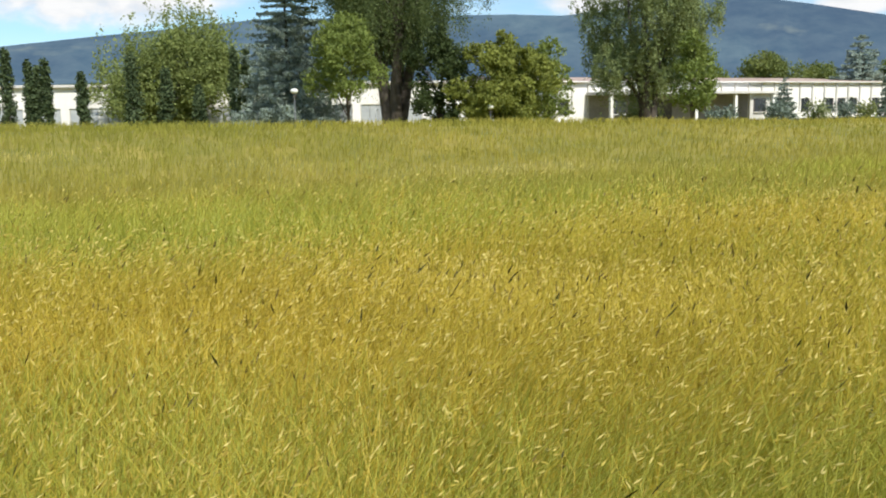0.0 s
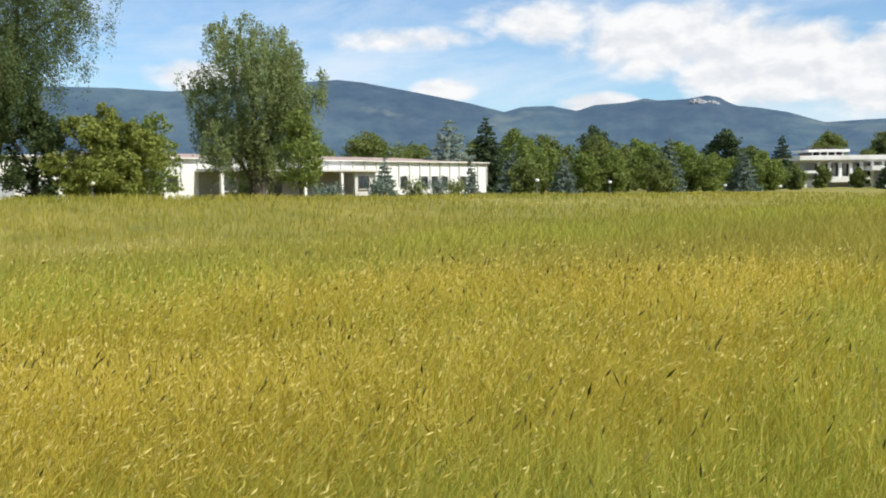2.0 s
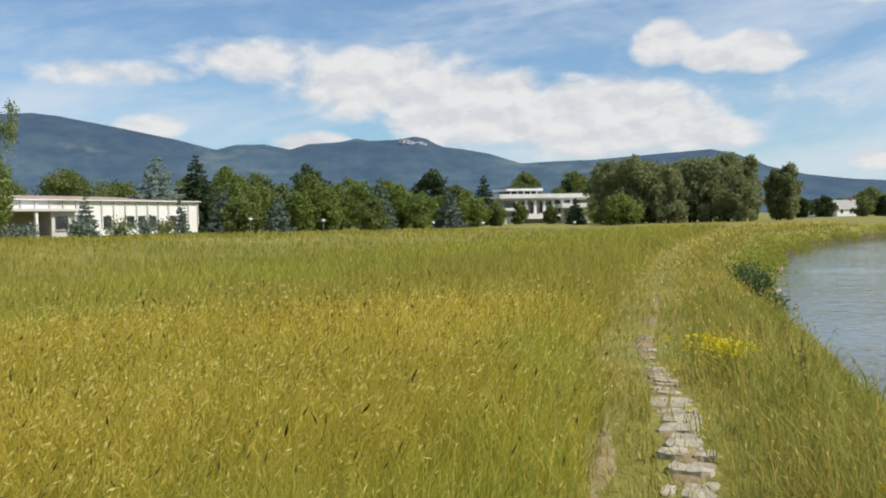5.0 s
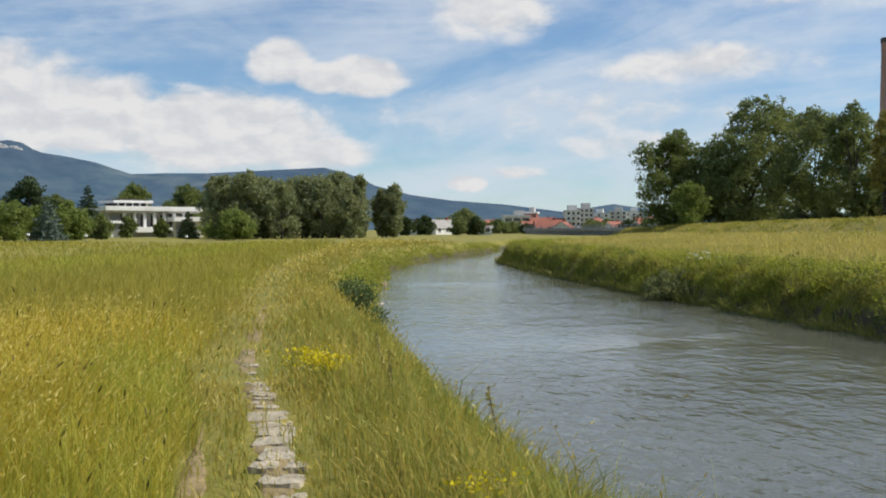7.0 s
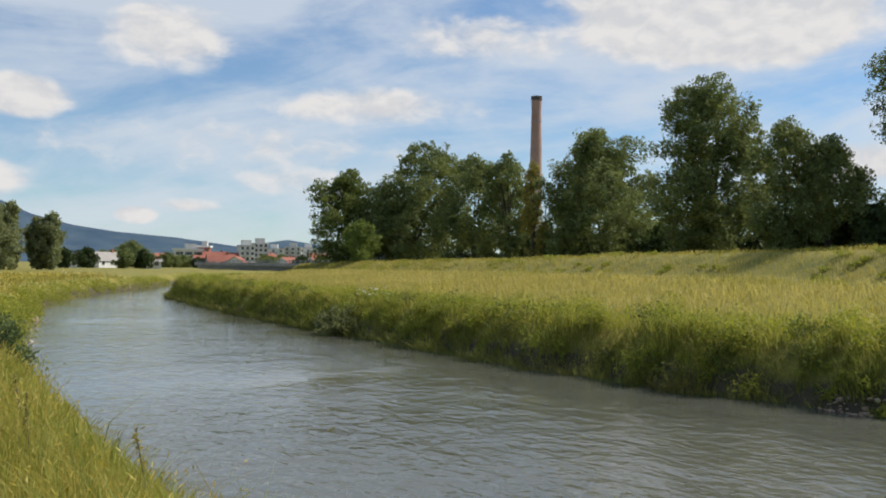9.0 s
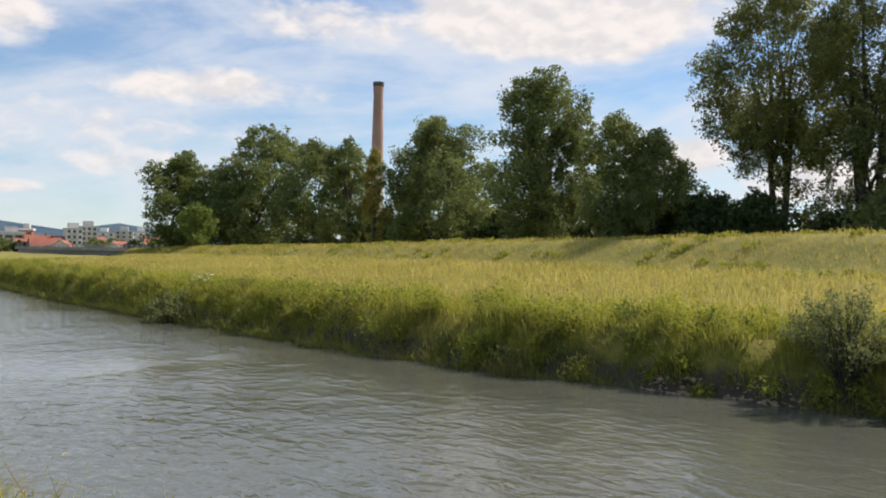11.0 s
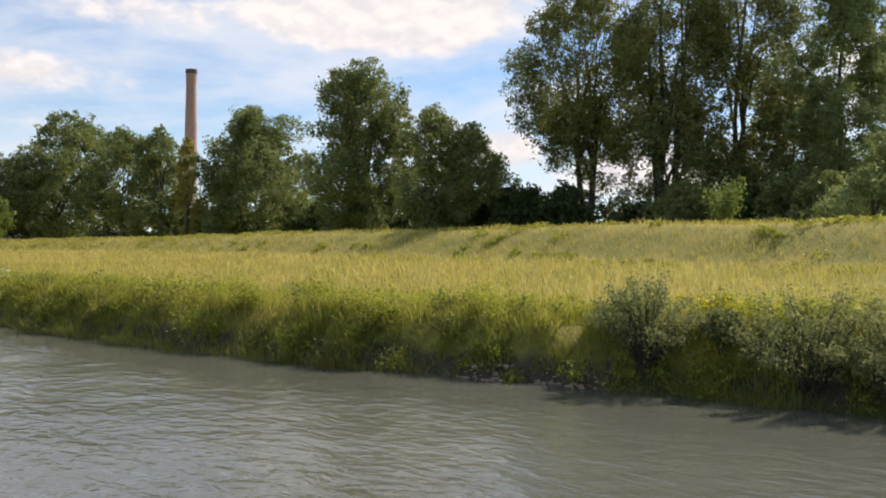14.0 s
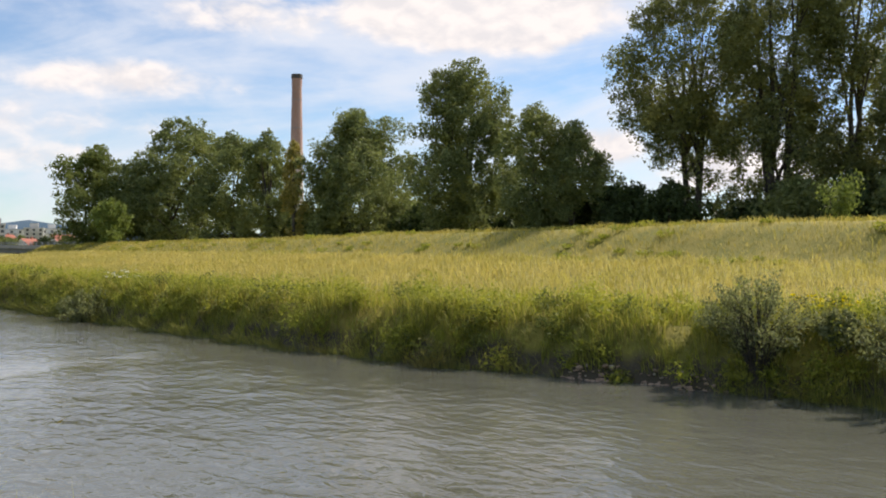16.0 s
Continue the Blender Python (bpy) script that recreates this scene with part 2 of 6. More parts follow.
M["bank_leaf"] = leafy("bank_leaf", (0.18, 0.215, 0.036), (0.29, 0.32, 0.05), (0.43, 0.44, 0.08), (0.36, 0.365, 0.07), 0.9, 0.46, 0.5, (0.45, 0.6))
M["bramble_leaf"] = leafy("bramble_leaf", (0.08, 0.105, 0.03), (0.14, 0.17, 0.045), (0.23, 0.255, 0.07), (0.24, 0.19, 0.07), 0.7, 0.38, 0.5, (0.5, 0.7))
M["herb_leaf"] = leafy("herb_leaf", (0.29, 0.31, 0.042), (0.38, 0.39, 0.058), (0.50, 0.49, 0.085), None, 0.5, 0.42, 0.5)
M["reed"] = leafy("reed", (0.15, 0.17, 0.045), (0.26, 0.275, 0.065), (0.42, 0.40, 0.11), (0.32, 0.25, 0.085), 0.6, 0.42, 0.5, (0.5, 0.7))
M["willow_leaf"] = leafy("willow_leaf", (0.155, 0.20, 0.088), (0.22, 0.275, 0.118), (0.32, 0.38, 0.17), (0.21, 0.24, 0.095), 0.4, 0.38)
M["alder_leaf"] = leafy("alder_leaf", (0.068, 0.098, 0.038), (0.108, 0.148, 0.056), (0.17, 0.215, 0.082), None, 0.3, 0.3)
M["poplar_leaf"] = leafy("poplar_leaf", (0.102, 0.132, 0.056), (0.172, 0.21, 0.086), (0.29, 0.335, 0.135), (0.235, 0.262, 0.088), 0.3, 0.4)
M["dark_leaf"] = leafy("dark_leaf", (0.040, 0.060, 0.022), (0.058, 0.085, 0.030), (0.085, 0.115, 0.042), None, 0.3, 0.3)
M["ash_leaf"] = leafy("ash_leaf", (0.10, 0.135, 0.045), (0.15, 0.19, 0.06), (0.22, 0.265, 0.085), (0.20, 0.225, 0.065), 0.25, 0.38)
M["maple_leaf"] = leafy("maple_leaf", (0.14, 0.185, 0.05), (0.19, 0.245, 0.062), (0.265, 0.32, 0.09), None, 0.3, 0.42)
M["yellow_leaf"] = leafy("yellow_leaf", (0.155, 0.185, 0.04), (0.215, 0.245, 0.054), (0.30, 0.33, 0.08), None, 0.3, 0.36)
M["spruce_needle"] = leafy("spruce_needle", (0.10, 0.136, 0.108), (0.145, 0.188, 0.152), (0.21, 0.26, 0.21), None, 0.3, 0.12, 0.6)
M["black_poplar_leaf"] = leafy("black_poplar_leaf", (0.098, 0.118, 0.052), (0.17, 0.195, 0.082), (0.30, 0.33, 0.135), (0.25, 0.255, 0.08), 0.3, 0.42)
# grove leaves lightened and greyed: a tint of haze is put into the colour
M["grove_haze_leaf"] = leafy("grove_haze_leaf", (0.17, 0.20, 0.105), (0.235, 0.265, 0.135), (0.32, 0.345, 0.18), (0.25, 0.262, 0.12), 0.2, 0.42)
M["silver_needle"] = leafy("silver_needle", (0.19, 0.24, 0.205), (0.26, 0.325, 0.275), (0.36, 0.43, 0.365), None, 0.3, 0.15, 0.6)
M["fir_needle"] = leafy("fir_needle", (0.043, 0.067, 0.031), (0.062, 0.091, 0.041), (0.094, 0.126, 0.058), None, 0.3, 0.12, 0.6)
M["ivy_leaf"] = leafy("ivy_leaf", (0.24, 0.22, 0.065), (0.36, 0.315, 0.095), (0.50, 0.42, 0.14), None, 0.3, 0.4)
M["sallow_leaf"] = leafy("sallow_leaf", (0.13, 0.148, 0.065), (0.22, 0.24, 0.105), (0.38, 0.40, 0.19), None, 0.3, 0.45)
M["yellow_flower"] = leafy("yellow_flower", (0.55, 0.45, 0.01), (0.70, 0.58, 0.015), (0.80, 0.68, 0.04), None, 0.3, 0.3)
M["white_flower"] = leafy("white_flower", (0.6, 0.6, 0.5), (0.7, 0.7, 0.6), (0.8, 0.8, 0.72), None, 0.3, 0.3)
M["bark"] = mottled("bark", (0.055, 0.045, 0.034), (0.12, 0.10, 0.075), 2.0, 0.9, 18.0, 0.9, 0.03)
M["plaster"] = mottled("plaster", (0.74, 0.73, 0.69), (0.82, 0.81, 0.78), 0.4, 0.85, 14.0, 0.1, 0.005, 0.0, (0.55, 0.53, 0.47))
M["plaster_grey"] = mottled("plaster_grey", (0.50, 0.49, 0.46), (0.62, 0.60, 0.56), 0.4, 0.85, 14.0, 0.1, 0.005)
M["roof_tin"] = mottled("roof_tin", (0.36, 0.25, 0.19), (0.46, 0.35, 0.27), 0.5, 0.6, 8.0, 0.15, 0.01)
M["roof_tile"] = mottled("roof_tile", (0.27, 0.085, 0.055), (0.38, 0.135, 0.085), 0.4, 0.8, 3.0, 0.3, 0.03)
M["roof_grey"] = mottled("roof_grey", (0.28, 0.26, 0.24), (0.38, 0.36, 0.33), 0.4, 0.8, 3.0, 0.3, 0.03)
M["concrete"] = mottled("concrete", (0.30, 0.30, 0.29), (0.42, 0.41, 0.39), 0.4, 0.85, 6.0, 0.2, 0.01, 0.0, (0.22, 0.21, 0.19))
M["steel"] = mottled("steel", (0.22, 0.23, 0.25), (0.32, 0.33, 0.35), 1.0, 0.45, 9.0, 0.1, 0.005, 0.6)
M["dark_trim"] = mottled("dark_trim", (0.06, 0.05, 0.045), (0.10, 0.085, 0.075), 1.0, 0.6, 8.0, 0.1, 0.005)
M["lamp_white"] = mottled("lamp_white", (0.78, 0.78, 0.76), (0.84, 0.84, 0.82), 3.0, 0.3, 12.0, 0.03, 0.002)
M["stone"] = mottled("stone", (0.34, 0.295, 0.21), (0.52, 0.455, 0.345), 5.0, 0.9, 28.0, 0.9, 0.02, 0.0, (0.31, 0.26, 0.16))
M["rock"] = mottled("rock", (0.30, 0.205, 0.135), (0.50, 0.36, 0.25), 3.0, 0.9, 16.0, 0.7, 0.03)
M["soil"] = mottled("soil", (0.22, 0.165, 0.08), (0.34, 0.26, 0.13), 3.0, 0.95, 20.0, 0.8, 0.03)


def brick_material():
    m, nt, b = material("chimney_brick", 0.85)
    tc = nt.nodes.new("ShaderNodeTexCoord")
    br = nt.nodes.new("ShaderNodeTexBrick")
    br.inputs["Color1"].default_value = (0.40, 0.23, 0.195, 1)
    br.inputs["Color2"].default_value = (0.50, 0.305, 0.26, 1)
    br.inputs["Mortar"].default_value = (0.42, 0.36, 0.33, 1)
    br.inputs["Scale"].default_value = 1.0
    br.inputs["Brick Width"].default_value, br.inputs["Row Height"].default_value = 0.4, 0.16
    br.inputs["Mortar Size"].default_value = 0.012
    nt.links.new(tc.outputs["UV"], br.inputs["Vector"])
    stain = ramp(nt, noise_tex(nt, 0.25, 5, (1.0, 1.0, 0.3)), [(0.3, (0.62, 0.58, 0.56)), (0.65, (1.0, 1.0, 1.0))])
    sep = nt.nodes.new("ShaderNodeSeparateXYZ")
    nt.links.new(nt.nodes.new("ShaderNodeNewGeometry").outputs["Position"], sep.inputs[0])
    # paler cream towards the bottom of the shaft, with an uneven edge
    noisy_height = nt.nodes.new("ShaderNodeMath")
    noisy_height.operation = "MULTIPLY_ADD"
    nt.links.new(noise_tex(nt, 0.5, 5), noisy_height.inputs[0])
    noisy_height.inputs[1].default_value = 14.0
    nt.links.new(sep.outputs[2], noisy_height.inputs[2])
    pale_low = nt.nodes.new("ShaderNodeMapRange")
    nt.links.new(noisy_height.outputs[0], pale_low.inputs[0])
    for i, v in ((1, 36.0), (2, 22.0), (3, 0.0), (4, 0.75)):
        pale_low.inputs[i].default_value = v
    col = mix_rgb(nt, 1.0, br.outputs["Color"], stain, "MULTIPLY")
    nt.links.new(mix_rgb(nt, pale_low.outputs[0], col, (0.66, 0.58, 0.50)), b.inputs["Base Color"])
    bump(nt, b, br.outputs["Fac"], 0.3, 0.01)
    return m


M["frosted_glass"] = mottled("frosted_glass", (0.34, 0.37, 0.39), (0.46, 0.49, 0.50), 0.8, 0.25, 6.0, 0.05, 0.003)
M["chimney_brick"] = brick_material()


def glass_material():
    m, nt, b = material("window_glass", 0.06)
    b.inputs["Base Color"].default_value = (0.03, 0.035, 0.04, 1)
    b.inputs["Specular IOR Level"].default_value = 0.7
    nt.links.new(ramp(nt, noise_tex(nt, 0.7, 2), [(0.3, (0.02, 0.025, 0.03)), (0.7, (0.07, 0.075, 0.08))]), b.inputs["Base Color"])
    return m


M["glass"] = glass_material()


def water_material():
    m, nt, b = material("river_water", 0.035)
    silt = ramp(nt, noise_tex(nt, 0.10, 4), [(0.3, (0.083, 0.088, 0.071)), (0.7, (0.106, 0.111, 0.089))])
    nt.links.new(silt, b.inputs["Base Color"])
    b.inputs["IOR"].default_value = 1.33
    geo = nt.nodes.new("ShaderNodeNewGeometry")
    rot = nt.nodes.new("ShaderNodeMapping")
    rot.inputs["Rotation"].default_value = (0, 0, radians(-37))
    nt.links.new(geo.outputs["Position"], rot.inputs["Vector"])

    def ripple(scale, stretch, detail):
        mp = nt.nodes.new("ShaderNodeMapping")
        mp.inputs["Scale"].default_value = stretch
        nt.links.new(rot.outputs[0], mp.inputs["Vector"])
        n = nt.nodes.new("ShaderNodeTexNoise")
        n.inputs["Scale"].default_value, n.inputs["Detail"].default_value = scale, detail
        n.inputs["Distortion"].default_value = 0.4
        nt.links.new(mp.outputs[0], n.inputs["Vector"])
        return n.outputs["Fac"]

    def madd(a, k, c):
        n = nt.nodes.new("ShaderNodeMath")
        n.operation = "MULTIPLY_ADD"
        nt.links.new(a, n.inputs[0])
        n.inputs[1].default_value = k
        if isinstance(c, (int, float)):
            n.inputs[2].default_value = c
        else:
            nt.links.new(c, n.inputs[2])
        return n.outputs[0]

    h = madd(ripple(2.8, (0.7, 1.1, 1), 4), 0.6, madd(ripple(0.7, (0.8, 1.0, 1), 3), 0.7, madd(ripple(7.0, (0.8, 1.0, 1), 2), 0.10, 0.0)))
    calm = nt.nodes.new("ShaderNodeMapRange")
    nt.links.new(ripple(0.09, (1.0, 0.5, 1), 3), calm.inputs[0])
    for i, v in ((1, 0.35), (2, 0.65), (3, 0.45), (4, 1.5)):
        calm.inputs[i].default_value = v
    rough = nt.nodes.new("ShaderNodeMath")
    rough.operation = "MULTIPLY"
    nt.links.new(h, rough.inputs[0])
    nt.links.new(calm.outputs[0], rough.inputs[1])
    bump(nt, b, rough.outputs[0], 0.34, 0.2)
    return m


M["water"] = water_material()


def mountain_material(name, low, high, haze_glow):
    """Wooded slopes some kilometres off; the veil of blue air is an emitted tint."""
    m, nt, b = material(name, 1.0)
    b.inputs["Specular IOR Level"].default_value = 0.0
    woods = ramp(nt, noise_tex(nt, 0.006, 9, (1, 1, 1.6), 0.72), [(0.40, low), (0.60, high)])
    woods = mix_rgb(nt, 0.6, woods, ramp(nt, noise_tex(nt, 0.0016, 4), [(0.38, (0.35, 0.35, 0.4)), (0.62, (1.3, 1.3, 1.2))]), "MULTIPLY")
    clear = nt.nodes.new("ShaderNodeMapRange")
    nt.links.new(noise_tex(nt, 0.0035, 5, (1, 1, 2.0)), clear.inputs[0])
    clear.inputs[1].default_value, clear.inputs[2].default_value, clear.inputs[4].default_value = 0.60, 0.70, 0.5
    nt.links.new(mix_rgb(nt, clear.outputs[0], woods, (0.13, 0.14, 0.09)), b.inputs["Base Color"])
    b.inputs["Emission Color"].default_value = (*haze_glow, 1)
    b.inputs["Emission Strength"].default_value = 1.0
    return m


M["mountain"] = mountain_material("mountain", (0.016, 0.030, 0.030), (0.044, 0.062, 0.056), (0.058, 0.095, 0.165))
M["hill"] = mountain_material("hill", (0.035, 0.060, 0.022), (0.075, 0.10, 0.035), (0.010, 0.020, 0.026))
M["limestone"] = mottled("limestone", (0.26, 0.27, 0.29), (0.44, 0.44, 0.44), 0.05, 1.0, 0.1, 0.1, 0.5)


# ---- building blocks ----
def mesh_of(name, verts, faces, mats, smooth=False, index=None):
    """A mesh from an (n, 3) array and one or more (m, k) arrays of faces."""
    me = bpy.data.meshes.new(name)
    faces = [np.asarray(f, dtype=np.int32) for f in (faces if isinstance(faces, list) else [faces]) if len(f)]
    verts = np.asarray(verts, dtype=np.float32)
    me.vertices.add(len(verts))
    me.vertices.foreach_set("co", verts.ravel())
    loops = np.concatenate([f.ravel() for f in faces])
    sizes = np.concatenate([np.full(len(f), f.shape[1], dtype=np.int32) for f in faces])
    me.loops.add(len(loops))
    me.loops.foreach_set("vertex_index", loops)
    me.polygons.add(len(sizes))
    me.polygons.foreach_set("loop_start", np.concatenate([[0], np.cumsum(sizes)[:-1]]).astype(np.int32))
    me.polygons.foreach_set("loop_total", sizes)
    for m in (mats if isinstance(mats, (list, tuple)) else [mats]):
        me.materials.append(m)
    if index is not None:
        me.polygons.foreach_set("material_index", np.asarray(index, dtype=np.int32))
    me.polygons.foreach_set("use_smooth", np.full(len(sizes), smooth))
    me.update(calc_edges=True)
    me.validate()
    return me


def part(name, bm, mat, parent, label="", smooth=False):
    me = bpy.data.meshes.new(name)
    bm.to_mesh(me)
    bm.free()
    me.materials.append(mat)
    if smooth:
        me.polygons.foreach_set("use_smooth", np.full(len(me.polygons), True))
    ob = new(name, me)
    ob.parent = parent
    return tagged(ob, label)


def part_np(name, verts, faces, mat, parent, label="", smooth=False):
    ob = new(name, mesh_of(name, verts, faces, mat, smooth))
    ob.parent = parent
    return tagged(ob, label)


def base(name, m, label, category, group=""):
    e = new(name)
    e.empty_display_size = 0.3
    e.matrix_world = m
    return tagged(e, label, category, group)


def box(bm, x0, y0, z0, x1, y1, z1, bevel=0.0):
    r = bmesh.ops.create_cube(bm, size=1)
    vs = r["verts"]
    for v in vs:
        v.co = Vector(((x0 + x1) / 2 + v.co.x * (x1 - x0), (y0 + y1) / 2 + v.co.y * (y1 - y0), (z0 + z1) / 2 + v.co.z * (z1 - z0)))
    if bevel:
        es = list({e for v in vs for e in v.link_edges})
        bmesh.ops.bevel(bm, geom=es, offset=bevel, segments=1, affect="EDGES")
    return bm


def boxed(x0, y0, z0, x1, y1, z1, bevel=0.0):
    return box(bmesh.new(), x0, y0, z0, x1, y1, z1, bevel)


def tube(points, radii, sides=6):
    """A tapered round limb along points: its vertices and quads."""
    pts = [Vector(p) for p in points]
    V, F = [], []
    for i, p in enumerate(pts):
        d = (pts[min(i + 1, len(pts) - 1)] - pts[max(i - 1, 0)]).normalized()
        a = d.orthogonal().normalized()
        b = d.cross(a)
        for k in range(sides):
            t = 2 * math.pi * k / sides
            V.append(p + (a * math.cos(t) + b * math.sin(t)) * radii[i])
        if i:
            for k in range(sides):
                o = (i - 1) * sides
                F.append((o + k, o + (k + 1) % sides, o + sides + (k + 1) % sides, o + sides + k))
    return np.array([tuple(v) for v in V]), np.array(F)


def cards(rng, centres, size, normals=None, aspect=0.62, droop=0.0):
    """A small pointed leaf at each centre, turned at random."""
    n = len(centres)
    d = rng.normal(size=(n, 3))
    d[:, 2] -= droop
    d /= np.linalg.norm(d, axis=1)[:, None]
    e = rng.normal(size=(n, 3)) if normals is None else np.cross(normals + 0.85 * rng.normal(size=(n, 3)), d)
    e -= d * (e * d).sum(1)[:, None]
    e /= np.linalg.norm(e, axis=1)[:, None] + 1e-9
    s = (size * rng.uniform(0.6, 1.35, n))[:, None]
    V = np.stack([centres - d * s * 0.5 - e * s * aspect * 0.5, centres - d * s * 0.4 + e * s * aspect * 0.5, centres + d * s * 0.5], 1).reshape(-1, 3)
    return V, np.arange(3 * n).reshape(n, 3)


# ---- the river, its banks and dykes: u runs down the river, v to its left ----
U, N = np.array([0.7986, 0.6018]), np.array([-0.6018, 0.7986])


def xy(u, v):
    return u * U[0] + v * N[0], u * U[1] + v * N[1]


def uv(x, y):
    return x * U[0] + y * U[1], x * N[0] + y * N[1]


WATER = -1.4


def near_edge(u):
    return np.interp(u, [-400, 0, 5, 8, 13, 20, 27, 36, 44, 68, 84, 97, 121, 137, 170, 400, 1200], [-6, -3.0, -2.6, -2.1, -1.4, -0.55, 0.25, 0.85, 0.7, 0.2, -2.2, -5, -13, -17, -30, -150, -500])


def far_edge(u):
    return np.interp(u, [-400, -10, 3, 8, 15.8, 19.5, 24.7, 38.8, 57, 84, 92, 105, 125, 160, 400, 1200], [-24, -20.6, -19.0, -18.0, -16.0, -14.5, -13.5, -11.95, -10.55, -9.8, -11, -16, -26, -42, -170, -520])


def step(a, b, t):
    s = np.clip((t - a) / (b - a), 0, 1)
    return s * s * (3 - 2 * s)


def wobble(u, v, k, seed=0.0):
    return (np.sin(u * k + seed) * np.cos(v * k * 1.3 + 2.1 * seed) + 0.6 * np.sin(u * k * 2.3 + v * k * 1.7 + 1.3 + seed)
            + 0.4 * np.sin(v * k * 4.1 - u * k * 3.3 + seed * 3)) / 2


def near_shore(u):
    return near_edge(u) + 0.245 * wobble(u, 0 * u, 0.45, 1.0) + 0.14 * wobble(u, 0 * u, 1.3, 2.0)


def far_shore(u):
    return far_edge(u) - 0.315 * wobble(u, 0 * u, 0.45, 1.0) - 0.18 * wobble(u, 0 * u, 1.3, 2.0) - 0.28 * wobble(u, 0 * u, 2.1, 3.0)


def ground_z(x, y):
    u, v = uv(np.asarray(x, float), np.asarray(y, float))
    en, ef = near_edge(u), far_edge(u)
    left, right = v - near_shore(u), far_shore(u) - v
    crest_l = np.clip(1.3 - 0.0105 * u, 0.0, 1.5)
    zl = -2.1 + 2.1 * step(-0.5, 1.8, left) ** 0.8
    zl = zl + crest_l * step(19, 32, v) - (crest_l - 0.25) * step(34.5, 41, v)
    crest_r = np.interp(u, [-400, 25, 50, 74, 112, 156, 175, 220], [2.75, 2.75, 2.5, 2.2, 1.95, 1.3, 0.8, 0.2])
    toe = np.minimum(1.0, crest_r * 0.42)
    zr = -2.1 + 1.95 * step(-0.3, 1.15, right) ** 0.8
    zr = zr + (toe + 0.15) * np.clip((ef - 2 - v) / np.maximum(ef - 2 + 30.5, 1.0), 0, 1)
    zr = zr + (crest_r - toe) * step(-30.5, -35.2, v) - (crest_r - 0.9) * step(-38.5, -43, v) * step(250, 150, u)
    mid = (en + ef) / 2
    z = np.where(v > mid, zl, zr)
    land = step(-1.2, -0.2, z)
    return z + land * (0.06 * wobble(u, v, 0.9, 4.0) + 0.05 * wobble(u, v, 0.21, 6.0))


def spaced(lo, hi, fine, out_lo, out_hi, grow=1.16):
    a = list(np.arange(lo, hi + fine, fine))
    s, t = fine, a[-1]
    while t < out_hi:
        s *= grow
        t += s
        a.append(t)
    s, t, b = fine, lo, []
    while t > out_lo:
        s *= grow
        t -= s
        b.append(t)
    return np.array(b[::-1] + a)


def build_ground():
    us, vs = spaced(-14, 125, 1.0, -4800, 4800), spaced(-44, 42, 0.55, -4800, 4800)
    uu, vv = np.meshgrid(us, vs, indexing="ij")
    x, y = xy(uu, vv)
    z = ground_z(x, y)
    V = np.stack([x, y, z], -1).reshape(-1, 3)
    i = np.arange(len(us) * len(vs)).reshape(len(us), len(vs))
    F = np.stack([i[:-1, :-1], i[1:, :-1], i[1:, 1:], i[:-1, 1:]], -1).reshape(-1, 4)
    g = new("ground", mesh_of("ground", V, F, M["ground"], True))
    tagged(g, "grassy flood plain between two low dykes", "ground", kind="structure")
    us = np.concatenate([np.arange(-400, -20, 20.0), np.arange(-20, 180, 2.0), np.arange(180, 1200, 40.0)])
    a, b = near_edge(us) + 2.6, far_edge(us) - 2.6
    V = np.concatenate([np.stack([*xy(us, b), us * 0 + WATER], -1), np.stack([*xy(us, a), us * 0 + WATER], -1)])
    n = len(us)
    F = np.array([(k, k + 1, n + k + 1, n + k) for k in range(n - 1)])
    w = new("water", mesh_of("water", V, F, M["water"], True))
    tagged(w, "grey-green rippled water of a slow river", "water", kind="structure")


build_ground()


# ---- mountains ----
def ridge(name, label, az, el, dist, depth, mat, rough_m, seed):
    """A range of slopes: its crest at the given headings and heights, falling to the front and to the back."""
    noise.seed_set(seed)
    A = np.arange(az[0], az[-1], 0.16)
    E = np.interp(A, az, el)
    rows = [(-1.0, 0.0), (-0.8, 0.16), (-0.6, 0.34), (-0.42, 0.53), (-0.26, 0.72), (-0.12, 0.89), (0.0, 1.0), (0.2, 0.86), (0.6, 0.4), (1.0, 0.0)]
    V = []
    for k, h in rows:
        for a, e in zip(A, E):
            d = dist + k * depth
            top = dist * math.tan(radians(e))
            px, py = heading(a, d)
            r = noise.fractal(Vector((px, py, 0)) * 0.0016, 1.0, 2.0, 6)
            fold = noise.fractal(Vector((a * 0.35, k * 0.6, seed)), 1.0, 2.0, 4)
            V.append((px, py, top * h * (1 + 0.28 * fold * (1 - h)) + rough_m * r * (0.35 + 0.9 * h * (1 - h) * 4) * (h > 0) - 2))
    n = len(A)
    i = np.arange(len(rows) * n).reshape(len(rows), n)
    F = np.stack([i[:-1, :-1], i[:-1, 1:], i[1:, 1:], i[1:, :-1]], -1).reshape(-1, 4)
    ob = new(name, mesh_of(name, V, F, mat, True))
    return tagged(ob, label, "mountains", kind="structure")


